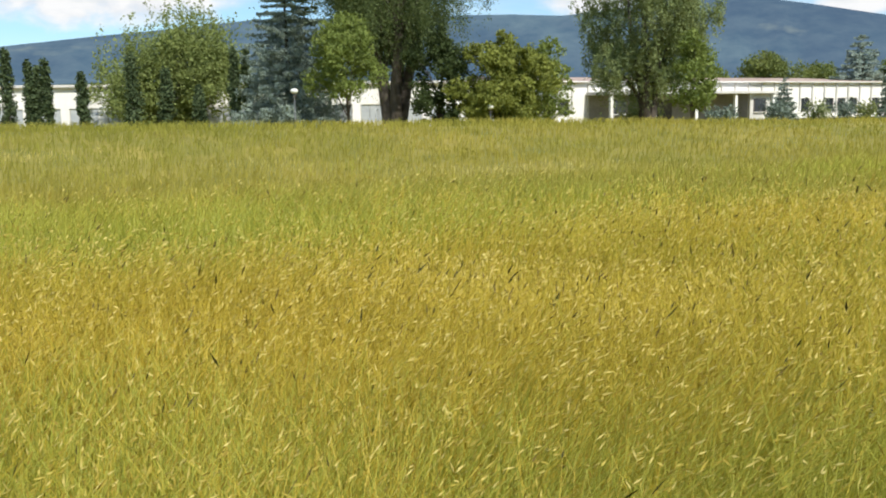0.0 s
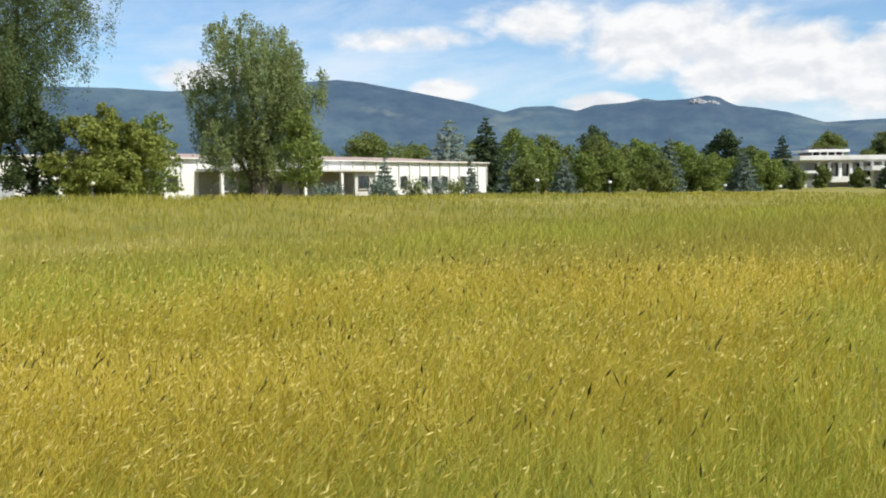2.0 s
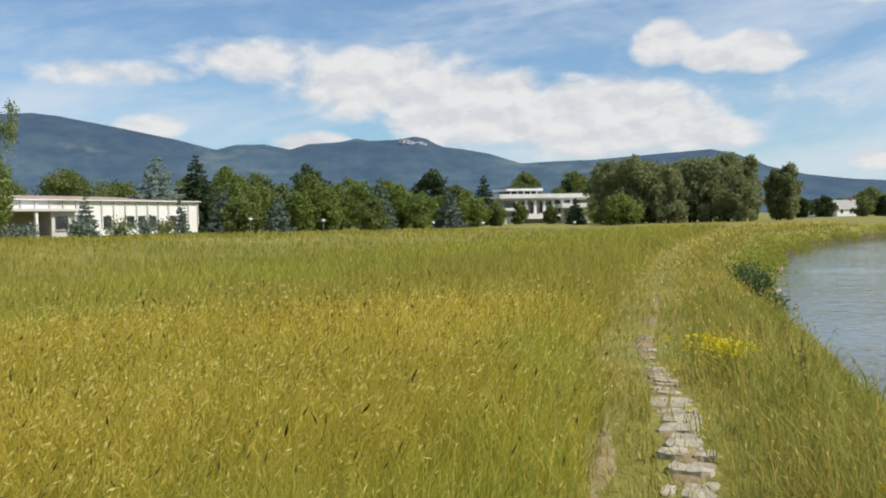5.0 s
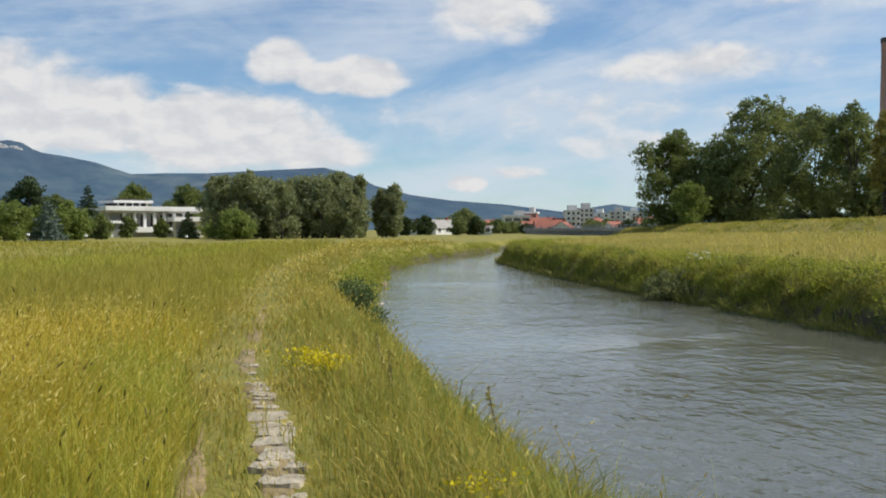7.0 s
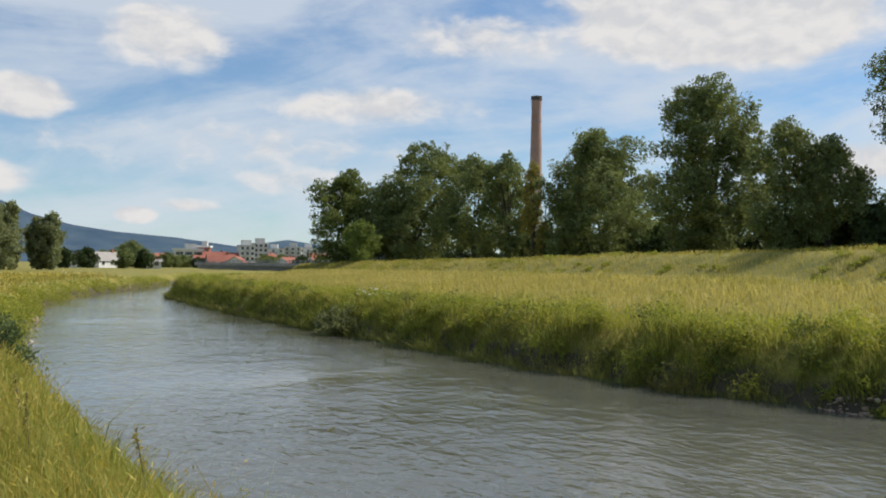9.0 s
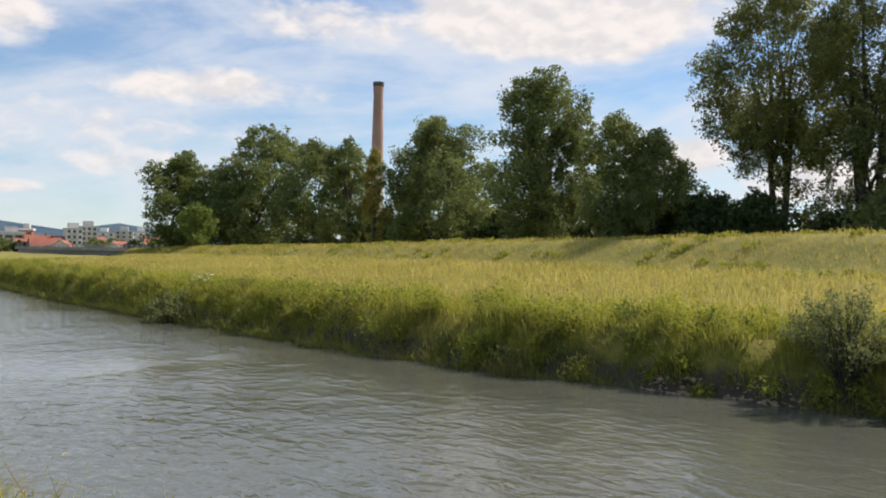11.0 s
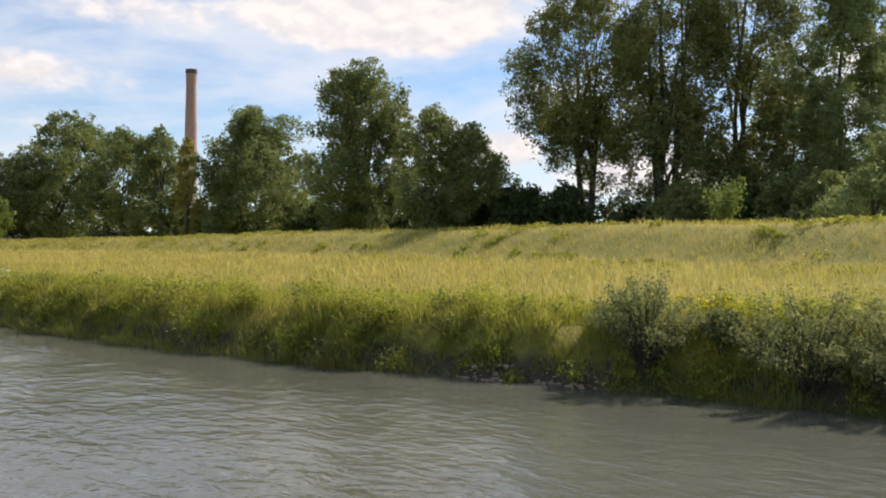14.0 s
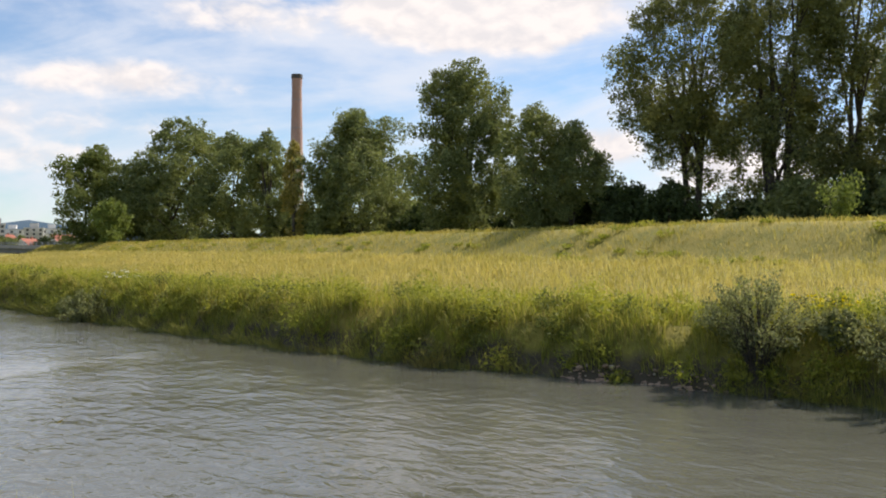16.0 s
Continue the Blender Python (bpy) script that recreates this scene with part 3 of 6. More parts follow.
AZ = [-150, -125, -100, -84, -70, -66.4, -63.5, -60, -56.6, -54.2, -52.1, -50.6, -49, -45.6, -42.3, -40.1, -37.9, -36, -34.4, -33.2, -32.7, -32.2, -31.5, -30.4, -28.7, -28, -26.9, -25.1, -24, -22.5, -20.8, -19.7, -17.6, -14.4, -11.1, -9.7, -5, 0, 3, 10, 18.4, 27.4, 32, 45, 60]
EL = [0.5, 0.9, 0.8, 0.8, 1.0, 1.55, 1.1, 1.55, 1.8, 2.15, 2.7, 3.4, 3.8, 3.6, 3.38, 3.36, 3.3, 3.93, 4.24, 4.4, 4.6, 4.92, 5.05, 4.87, 4.83, 4.97, 4.76, 4.67, 4.35, 4.68, 4.68, 4.4, 4.94, 5.62, 6.25, 6.4, 6.1, 5.65, 5.8, 5.75, 5.6, 4.6, 4.0, 3.0, 2.0]
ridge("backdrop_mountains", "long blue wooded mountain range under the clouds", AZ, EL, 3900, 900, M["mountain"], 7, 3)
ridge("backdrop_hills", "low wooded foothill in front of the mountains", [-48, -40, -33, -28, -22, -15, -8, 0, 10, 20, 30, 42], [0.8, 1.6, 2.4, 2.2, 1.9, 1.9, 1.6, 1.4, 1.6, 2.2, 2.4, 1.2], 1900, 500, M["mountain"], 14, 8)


def limestone_crags():
    rng = np.random.default_rng(5)
    e = base("rock_crag", pose(0, 0, 0), "pale bare limestone crags on the mountain top", "crag")
    for a in (-30.75, -31.0, -31.2, -31.35, -31.5, -31.7, -31.85, -32.05):
        px, py = heading(a, 3800)
        bm = bmesh.new()
        bmesh.ops.create_icosphere(bm, subdivisions=2, radius=1)
        for v in bm.verts:
            k = 1 + 0.6 * noise.noise(v.co * 2.3 + Vector((a, 0, 0)))
            v.co = Vector((v.co.x * 13 * k, v.co.y * 13 * k, v.co.z * 14 * k))
        ob = part("crag", bm, M["limestone"], e)
        ob.location = (px, py, 304 + rng.uniform(-9, 8))


limestone_crags()
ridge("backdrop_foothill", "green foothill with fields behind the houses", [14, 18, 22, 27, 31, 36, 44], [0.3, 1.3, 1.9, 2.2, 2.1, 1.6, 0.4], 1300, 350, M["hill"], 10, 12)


# ---- grass ----
def path_v(u):
    return np.interp(u, [-5, 0, 5.8, 7.7, 11.7, 19.5, 40, 80], [-0.25, -0.05, 0.63, 0.92, 1.72, 2.55, 4.5, 5.0])


def blades(rng, x, y, h, w, lean=0.25, wind=(0.0, 0.0)):
    """Bent, pointed blades of grass: a quad and a long tip each."""
    n = len(x)
    z = ground_z(x, y) - 0.03
    p = np.stack([x, y, z], -1)
    t = rng.uniform(0, 2 * np.pi, n)
    side = np.stack([np.cos(t), np.sin(t), 0 * t], -1) * (w * 0.5)[:, None]
    lx = rng.normal(size=n) * lean + wind[0] + 0.22 * wobble(x, y, 0.8, 1.0)
    ly = rng.normal(size=n) * lean + wind[1] + 0.22 * wobble(x, y, 0.9, 4.0)
    bend = np.stack([lx, ly, 0 * lx], -1) * h[:, None]
    up = np.array([0, 0, 1.0]) * h[:, None]
    m1 = p + up * 0.62 + bend * 0.25
    tip = p + up * 0.97 + bend
    V = np.stack([p - side * 0.8, p + side * 0.8, m1 - side, m1 + side, tip], 1).reshape(-1, 3)
    o = np.arange(n)[:, None] * 5
    return V, [o + np.array([0, 1, 3, 2]), o + np.array([2, 3, 4])], tip, bend


def heads(rng, tips, bend, length, w, upright=0.33, wind=(0.0, 0.0)):
    """Ears at the stalks' tips: slim nodding double-pointed spikes."""
    n = len(tips)
    d = bend * 1.1 + rng.normal(size=(n, 3)) * 0.14
    d += np.array([wind[0], wind[1], upright])
    d /= np.linalg.norm(d, axis=1)[:, None]
    a = np.cross(d, rng.normal(size=(n, 3)))
    a /= np.linalg.norm(a, axis=1)[:, None]
    L, ww = length[:, None], w[:, None]
    s, e = tips - d * L * 0.15, tips + d * L * 0.85
    m = tips + d * L * 0.25
    V = np.stack([s, m + a * ww, e, m - a * ww], 1).reshape(-1, 3)
    return V, np.arange(4 * n).reshape(n, 4)


def scatter(rng, n, r0, r1, a0, a1, k=-0.7):
    """Places round the walker, thinning out with the distance."""
    q = rng.uniform(size=n)
    r = (r0 ** (k + 1) + q * (r1 ** (k + 1) - r0 ** (k + 1))) ** (1 / (k + 1))
    a = np.radians(rng.uniform(a0, a1, n))
    return -r * np.sin(a), r * np.cos(a), r


def field_grass():
    rng = np.random.default_rng(11)
    x, y, r = scatter(rng, 300000, 1.3, 110, -64, 40, -0.88)
    x2, y2, r2 = scatter(rng, 60000, 1.3, 45, 40, 250, -0.35)
    x, y, r = np.concatenate([x, x2]), np.concatenate([y, y2]), np.concatenate([r, r2])
    u, v = uv(x, y)
    off = v - path_v(u) + 0.12 * wobble(u, v, 1.1, 3.0)
    # the tall ripening field, beyond the trodden strip beside the path
    keep = (off > 0.62) & (v < 46) & (rng.uniform(size=len(x)) < 1.0 - 0.35 * step(30, 60, r)) & (r > 1.3 + 0.3 * wobble(u, v, 2.0))
    x, y, r, u, v, off = (q[keep] for q in (x, y, r, u, v, off))
    n = len(x)
    lush = wobble(u, v, 0.55, 5.0) + 0.5 * wobble(u, v, 0.16, 1.0)
    h = (0.66 + 0.10 * lush) * rng.uniform(0.55, 1.15, n) * (0.5 + 0.5 * step(0.5, 1.5, off))
    h = h * (1 - 0.45 * step(11, 20, v))
    w = (0.0024 + 0.00052 * r + 0.0003 * np.maximum(r - 14, 0)) * np.where(uv(x, y)[0] < -0.2 * v, 2.4, 1.0)
    # ripe near the path, a cooler green belt behind it, dry again on the dyke
    ripe = 0.9 * step(0.9, 2.0, off) - 1.45 * step(7.0, 10.5, v + wobble(u, v, 0.3, 2.0)) + 0.95 * step(14, 19, v + 1.5 * wobble(u, v, 0.2, 4.0))
    near_green = 1.2 * step(6.8, 3.2, r + 1.0 * wobble(u, v, 0.7, 4.0))
    gold = ripe + 0.75 * wobble(u, v, 0.32, 8.0) + 0.45 * rng.normal(size=n) - near_green - 0.1
    laid = (wobble(u * 0.5, v * 1.5, 0.24, 9.0) + 0.4 * wobble(u * 0.5, v * 1.5, 0.7, 3.0) + 0.2 * rng.normal(size=n) > 0.58) & (v > 17) & (v < 30)
    h = np.where(laid, h * 0.6, h)
    kinds = [("laid_grass", laid, M["grass_pale"], "pale dry grass laid flat by the wind"), ("field_grass_far", (r > 15 + 2 * wobble(u, v, 0.5, 2.0)) & ~laid & (gold > -0.7), M["grass_mid"], "olive-gold meadow grass on the dyke side"), ("field_grass_ripening", (gold > 0.0) & ~laid & ~(r > 15 + 2 * wobble(u, v, 0.5, 2.0)), M["grass_gold"], "tall ripening golden-green meadow grass"),
             ("field_grass_green", (gold <= 0.0) & ~laid & ~((r > 15 + 2 * wobble(u, v, 0.5, 2.0)) & (gold > -0.7)), M["grass_green"], "tall green meadow grass between the ripe stalks")]
    tips, bends, rr = [], [], []
    for name, sel, mat, label in kinds:
        V, F, tip, bend = blades(rng, x[sel], y[sel], h[sel], w[sel], 0.30, (0.12, 0.06))
        tagged(new(name, mesh_of(name, V, F, mat)), label, "grass", kind="stuff")
        pick = (rng.uniform(size=len(tip)) < (0.7 if "rip" in name else 0.16)) & (r[sel] < 13 + 6 * rng.uniform(size=len(tip)))
        tips.append(tip[pick])
        bends.append(bend[pick])
        rr.append(r[sel][pick])
    tip, bend, r = np.concatenate(tips), np.concatenate(bends), np.concatenate(rr)
    dark = rng.uniform(size=len(tip)) < 0.06 * step(-0.5, 0.6, wobble(tip[:, 0], tip[:, 1], 1.1, 2.0))
    for name, sel, mat, k, label in (("seed_heads", ~dark, M["seed_gold"], 1.0, "pale golden seed heads of the meadow grass"),
                                     ("dark_seed_heads", dark, M["seed_dark"], 1.6, "dark brown seed heads scattered in the grass")):
        m = int(sel.sum())
        V, F = heads(rng, tip[sel], bend[sel], (0.026 + 0.0027 * r[sel]) * rng.uniform(0.6, 1.5, m) * (rng.uniform(1.0, 2.0, m) if "dark" in name else 1.0), k * (0.0018 + 0.00044 * r[sel]), 0.7 if "dark" in name else 0.27, (0.14, 0.05))
        tagged(new(name, mesh_of(name, V, F, mat)), label, "seed heads", kind="stuff")


def verge_grass():
    """Shorter green grass beside the path, and the lusher growth down the near bank."""
    rng = np.random.default_rng(12)
    x, y, r = scatter(rng, 150000, 1.2, 110, -95, -30)
    x2, y2, r2 = scatter(rng, 16000, 1.2, 40, -180, -95, -0.35)
    x, y, r = np.concatenate([x, x2]), np.concatenate([y, y2]), np.concatenate([r, r2])
    u, v = uv(x, y)
    off = v - path_v(u) + 0.10 * wobble(u, v, 1.1, 3.0)
    s = v - near_shore(u)
    slab = (np.abs(off) < 0.17) & (u > 2) & (u < 12) & (rng.uniform(size=len(x)) < np.where(u < 8.5, 0.8, 0.55))
    track = (np.abs(off - 0.53 - 0.04 * np.sin(u)) < 0.16) & (rng.uniform(size=len(x)) < 0.62 - 0.08 * np.maximum(u - 4, 0)) & (u < 7.9)
    keep = (off < 0.7) & (s > 0.05) & ~slab & ~track & (r > 1.1)
    x, y, r, u, v, off, s = (q[keep] for q in (x, y, r, u, v, off, s))
    n = len(x)
    brow = step(3.2, 1.4, s)
    h = (0.13 + 0.27 * step(0.25, 1.0, -off) + 0.16 * step(0.45, 0.7, off) + 0.12 * brow + 0.06 * wobble(u, v, 0.8, 2.0)) * rng.uniform(0.5, 1.25, n)
    h = h * np.where(rng.uniform(size=n) < 0.03, 1.5, 1.0) * (1 - 0.5 * step(2.3, 1.2, s) * (0.5 + 0.5 * step(6.5, 10, u)))
    w = 0.003 + 0.00075 * r
    dry = 0.7 * wobble(u, v, 0.5, 7.0) + 0.5 * rng.normal(size=n) - 0.05 - 0.35 * step(2.4, 1.2, s) + 0.55 * step(9, 16, u)
    for name, sel, mat, label in (("bank_grass_green", dry <= 0, M["verge_green"], "fresh green grass along the path and the river bank"),
                                  ("bank_grass_dry", dry > 0, M["verge_dry"], "drying yellow grass along the river bank")):
        V, F, tip, bend = blades(rng, x[sel], y[sel], h[sel], w[sel], 0.36, (0.10, 0.05))
        tagged(new(name, mesh_of(name, V, F, mat)), label, "grass", kind="stuff")
        if "dry" in name:
            pick = rng.uniform(size=len(tip)) < 0.35
            V, F = heads(rng, tip[pick], bend[pick], (0.04 + 0.0028 * r[sel][pick]), 0.0022 + 0.0005 * r[sel][pick])
            tagged(new("bank_seed_heads", mesh_of("bank_seed_heads", V, F, M["seed_gold"])), "pale seed heads on the river bank", "seed heads", kind="stuff")


def far_meadow():
    """The meadow across the water, the dyke behind it, and the growth on the bank."""
    rng = np.random.default_rng(13)
    n = 165000
    u = -14 + 175 * rng.uniform(size=n) ** 1.5
    v = rng.uniform(-40.5, -9.0, n)
    s = far_shore(u) - v
    k = (s > 0.7) & (rng.uniform(size=n) < np.where(v < -30, 0.8, 1.0))
    u, v, s = u[k], v[k], s[k]
    x, y = xy(u, v)
    r = np.hypot(x, y)
    dyke = step(-29.5, -32, v)
    h = (0.46 * (1 - 0.42 * dyke) + 0.12 * wobble(u, v, 0.6, 3.0) + 0.10 * step(3, 1, s)) * rng.uniform(0.55, 1.2, len(u))
    w = 0.005 + 0.0006 * r
    dry = wobble(u, v, 0.25, 2.0) * 0.6 + 0.3 * wobble(u, v, 1.1, 5.0) + 0.4 * rng.normal(size=len(u)) + 0.9 * step(1.6, 6.5, s) - 0.5 - 0.85 * dyke
    for name, sel, mat, label in (("far_meadow_grass", dry > 0, M["grass_far"], "pale dry grass of the meadow across the river"),
                                  ("far_meadow_green", dry <= 0, M["meadow_olive"], "green grass of the meadow and dyke across the river")):
        V, F, tip, bend = blades(rng, x[sel], y[sel], h[sel], w[sel], 0.42, (0.12, 0.06))
        tagged(new(name, mesh_of(name, V, F, mat)), label, "grass", kind="stuff")
    # weeds and reeds down to the water, in clumps of unlike height
    for name, mat, n, tall, wide, lo, hi, label in (("bank_reeds", M["reed"], 54000, 0.36, 0.7, -0.15, 1.3, "dark reeds and sedge at the water's edge"),
                                                    ("bank_herbs", M["bank_leaf"], 54000, 0.34, 1.0, 0.3, 4.6, "lush green herbs on the river bank")):
        u = -6 + 118 * rng.uniform(size=n) ** 1.7
        s = lo + (hi - lo) * rng.uniform(size=n) ** 1.25
        tuft = wobble(u, s, 1.5, 2.0) + 0.8 * wobble(u, s * 0.6, 3.7, 5.0 + wide) + 0.4 * wobble(u, s, 0.5, 1.0)
        k = (tuft > -0.85) & ~((u > 12.6) & (u < 16.2) & (s < 0.30))
        u, s, tuft = u[k], s[k], tuft[k]
        n = len(u)
        x, y = xy(u, far_shore(u) - s)
        r = np.hypot(x, y)
        V, F, tip, bend = blades(rng, x, y, np.maximum(tall + 0.34 * tuft, 0.14) * rng.uniform(0.45, 1.25, n) + np.maximum(WATER - ground_z(x, y), 0), wide * (0.007 + 0.0006 * r), 0.38, (-0.14, 0.16) if wide < 1 else (0.05, 0.1))
        tagged(new(name, mesh_of(name, V, F, mat)), label, "reeds", kind="stuff")
    for name, mat, m, lo, hi, leaf, label in (("bank_weeds", M["bank_leaf"], 560, 0.1, 2.6, 0.095, "leafy green weeds tangled on the river bank"),
                                              ("bank_nettles", M["herb_leaf"], 230, 0.5, 3.6, 0.08, "yellow-green herbs in clumps on the river bank"),
                                              ("bank_brambles", M["bramble_leaf"], 200, 0.0, 2.4, 0.09, "dark brambles hanging over the river bank")):
        cu = -4 + 112 * rng.uniform(size=m) ** 1.9
        cs = lo + (hi - lo) * rng.uniform(size=m)
        cx, cy = xy(cu, far_shore(cu) - cs)
        rad = rng.uniform(0.14, 0.30, m) + 0.26 * rng.uniform(size=m) ** 3
        cz = ground_z(cx, cy) + rad * 0.7 + 0.2 * rng.uniform(size=m)
        per = (60 + 230 * (rad / 0.45) ** 2).astype(int)
        idx = np.repeat(np.arange(m), per)
        d = rng.normal(size=(len(idx), 3))
        d /= np.linalg.norm(d, axis=1)[:, None]
        ragged = 1 + 0.4 * np.sin(4 * d[:, 0] + idx) * np.sin(5 * d[:, 2] + 1.7 * idx)
        c = np.stack([cx, cy, cz], -1)[idx] + d * (rad[idx] * ragged * rng.uniform(0.3, 1.15, len(idx)))[:, None] * np.array([1.15, 1.15, 1.0])
        V, F = cards(rng, c, leaf, d, 0.5)
        tagged(new(name, mesh_of(name, V, F, mat)), label, "weeds", kind="stuff")
    m = 240
    cu = -14 + 130 * rng.uniform(size=m) ** 1.2
    cv = rng.uniform(-36.5, -30.0, m)
    k = wobble(cu, cv, 0.5, 3.0) > -0.25
    cx, cy = xy(cu[k], cv[k])
    m = len(cx)
    rad = rng.uniform(0.10, 0.30, m)
    idx = np.repeat(np.arange(m), 110)
    d = rng.normal(size=(len(idx), 3))
    d /= np.linalg.norm(d, axis=1)[:, None]
    c = np.stack([cx, cy, ground_z(cx, cy) + rad * 0.45], -1)[idx] + d * (rad[idx] * rng.uniform(0.5, 1.1, len(idx)))[:, None] * np.array([2.0, 2.0, 0.7])
    V, F = cards(rng, c, 0.13, d, 0.6)
    tagged(new("dyke_weeds", mesh_of("dyke_weeds", V, F, M["bank_leaf"])), "low tufted weeds on the slope of the dyke", "weeds", kind="stuff")
    per = 70
    m = 420
    cu = rng.uniform(26, 130, m)
    cs = rng.uniform(0.1, 1.1, m)
    cx, cy = xy(cu, near_shore(cu) + cs)
    cz = ground_z(cx, cy) + rng.uniform(0.05, 0.3, m)
    c = np.repeat(np.stack([cx, cy, cz], -1), per, 0) + rng.normal(size=(m * per, 3)) * np.array([0.3, 0.3, 0.14])
    V, F = cards(rng, c, 0.11)
    tagged(new("near_bank_weeds", mesh_of("near_bank_weeds", V, F, M["bank_leaf"])), "dark green weeds along the near water's edge", "weeds", kind="stuff")


field_grass()
verge_grass()
far_meadow()


# ---- trees ----
def profile(kind, s):
    if kind == "round":
        return np.sqrt(np.clip(1 - (2 * s - 0.85) ** 2 / 1.33, 0.03, 1))
    if kind == "poplar":
        return np.clip(np.minimum(0.62 + 0.95 * s, 1.0) * np.sqrt(np.clip(1 - np.clip((s - 0.42) / 0.6, 0, 1) ** 2.2, 0.03, 1)), 0.15, 1)
    if kind == "column":
        return np.clip(np.minimum(1, 0.8 + 0.5 * s) * np.sqrt(np.clip(1 - s ** 3.5, 0.02, 1)), 0.15, 1)
    if kind == "umbrella":
        return np.clip(0.22 + 1.5 * s, 0, 1) * np.sqrt(np.clip(1 - np.clip((s - 0.6) / 0.42, 0, 1) ** 2.2, 0.03, 1))
    return np.sqrt(np.clip(1 - (2 * s - 1.2) ** 2 / 1.8, 0.03, 1))


def tree(name, label, x, y, h, R, leaf_mat, kind="round", fill=1.0, low=0.12, seed=1, trunks=1, gaps=0.2, trunk_r=None, group="", z=None, limbs=6, size=None, shoots=0):
    """A tapered trunk with limbs that carry billows of leaves inside an uneven outline."""
    rng = np.random.default_rng(seed)
    z0 = float(ground_z(x, y)) if z is None else z
    e = base(name, pose(x, y, z0), label, "tree", group)
    trunk_r = trunk_r or 0.016 * h + 0.05
    size = size or min(0.44, 0.06 + 0.0019 * math.hypot(x, y))
    hc = h * (1 - low)
    aspect, droop = 0.85, {"weeping": 0.9, "umbrella": 0.9, "poplar": 0.2}.get(kind, 0.0)
    if kind == "cone":
        # tiers of drooping boughs
        aspect = 0.5
        tiers = max(9, int(hc / 0.40))
        P, O = [], []
        for k in range(tiers):
            s = (k + 0.3) / tiers
            rk = R * (1 - s) ** 0.72 + 0.1
            boughs = max(4, int(9 * (1 - s) + 4))
            for q in range(boughs):
                a = 2 * math.pi * (q + rng.uniform(-0.3, 0.3)) / boughs + k
                ln = rk * rng.uniform(0.72, 1.12)
                n = max(6, int(fill * 10 * ln / size * (0.3 / max(size, 0.2)) ** 0.5))
                t = rng.uniform(0.05, 1, n) ** 0.7
                wd = 0.30 * ln * (1.05 - t) + 0.06
                rr, off = t * ln, rng.normal(size=n) * wd * 0.6
                zz = h * low + s * hc + 0.12 * hc / tiers - 0.30 * rr * (1 - s) ** 0.5 + rng.normal() * 0.12 + 0.10 * ln * t ** 3 - np.abs(rng.normal(size=n)) * 0.12 * ln * (1 - s)
                P.append(np.stack([rr * math.cos(a) - off * math.sin(a), rr * math.sin(a) + off * math.cos(a), zz], -1))
                O.append(np.tile([0.5 * math.cos(a), 0.5 * math.sin(a), 0.8], (n, 1)))
        P, O, C = np.concatenate(P), np.concatenate(O), np.zeros((0, 3))
    else:
        tight, hanging = kind == "column", kind in ("weeping", "umbrella")
        lobes = {"column": 30, "poplar": 74, "round": 60, "weeping": 58, "umbrella": 66}[kind]
        lobes = int(lobes * (1.0 if h > 7 or tight else 0.6))
        s = (np.arange(lobes) + rng.uniform(0, 1, lobes)) / lobes
        a = rng.uniform(0, 2 * np.pi, lobes)
        cr = R * (rng.uniform(0.5, 0.75, lobes) if tight else rng.uniform(0.17, 0.36, lobes) * (1.2 if h < 7 else 1.0))
        rim = 1 + (0.15 * np.sin(a * 2 + 5 * s + seed) + 0.12 * np.sin(a * 3 - 9 * s + 2.1 * seed)) * (0.25 if tight else 1.0)
        env = R * profile(kind, s) * rim
        cr = np.minimum(cr, 0.7 * env + 0.1)
        rad = np.maximum(env * 1.04 - cr * 0.85, 0) * rng.uniform(0.1, 1, lobes) ** (0.3 if gaps > 0.15 else 0.42)
        cz = h * low + cr * 0.4 + s * (hc - cr * 1.15)
        C = np.stack([rad * np.cos(a), rad * np.sin(a), cz], -1)
        hole = np.sin(C[:, 0] * 3.1 / R + seed) + np.sin(C[:, 2] * 6.0 / h + seed * 2) + np.sin(C[:, 1] * 3.7 / R + C[:, 2] * 0.7)
        stay = hole > -3 + 3.2 * gaps
        C, cr = C[stay], cr[stay]
        aspect = 0.5 if hanging else 0.8
        # each billow carries tufts, each tuft its leaves
        tall = {"column": 1.5, "weeping": 1.2, "umbrella": 1.2, "poplar": 1.2}.get(kind, 0.9)
        tufts = np.clip(10 + 26 * (cr / R - 0.1) / 0.25, 8, 34).astype(int)
        of = np.repeat(np.arange(len(C)), tufts)
        td = rng.normal(size=(len(of), 3))
        td /= np.linalg.norm(td, axis=1)[:, None]
        T = C[of] + td * (cr[of] * rng.uniform(0.5, 0.95, len(of)))[:, None] * np.array([1, 1, tall])
        tr = np.maximum(cr[of] * rng.uniform(0.26, 0.42, len(of)), 0.9 * size)
        area = 4 * np.pi * cr ** 2
        count = np.maximum(3, (fill * 0.46 * area / (0.5 * size * size * aspect) / tufts)[of] * rng.uniform(0.5, 1.5, len(of))).astype(int)
        k = np.repeat(np.arange(len(of)), count)
        d = td[k] + 0.45 * rng.normal(size=(len(k), 3))
        d /= np.linalg.norm(d, axis=1)[:, None]
        spread = rng.normal(size=(len(k), 3))
        spread *= (tr[k] * rng.uniform(0.15, 1, len(k)) ** 0.5 / np.linalg.norm(spread, axis=1))[:, None] * np.array([1.0, 1.0, 0.8])
        if hanging:
            spread[:, :2] *= 0.6
            spread[:, 2] -= rng.exponential(0.34, len(k)) * cr[of][k] * 0.8
        elif kind == "poplar":
            spread[:, 2] += np.abs(rng.normal(size=len(k))) * tr[k] * 0.35
        P = T[k] + spread
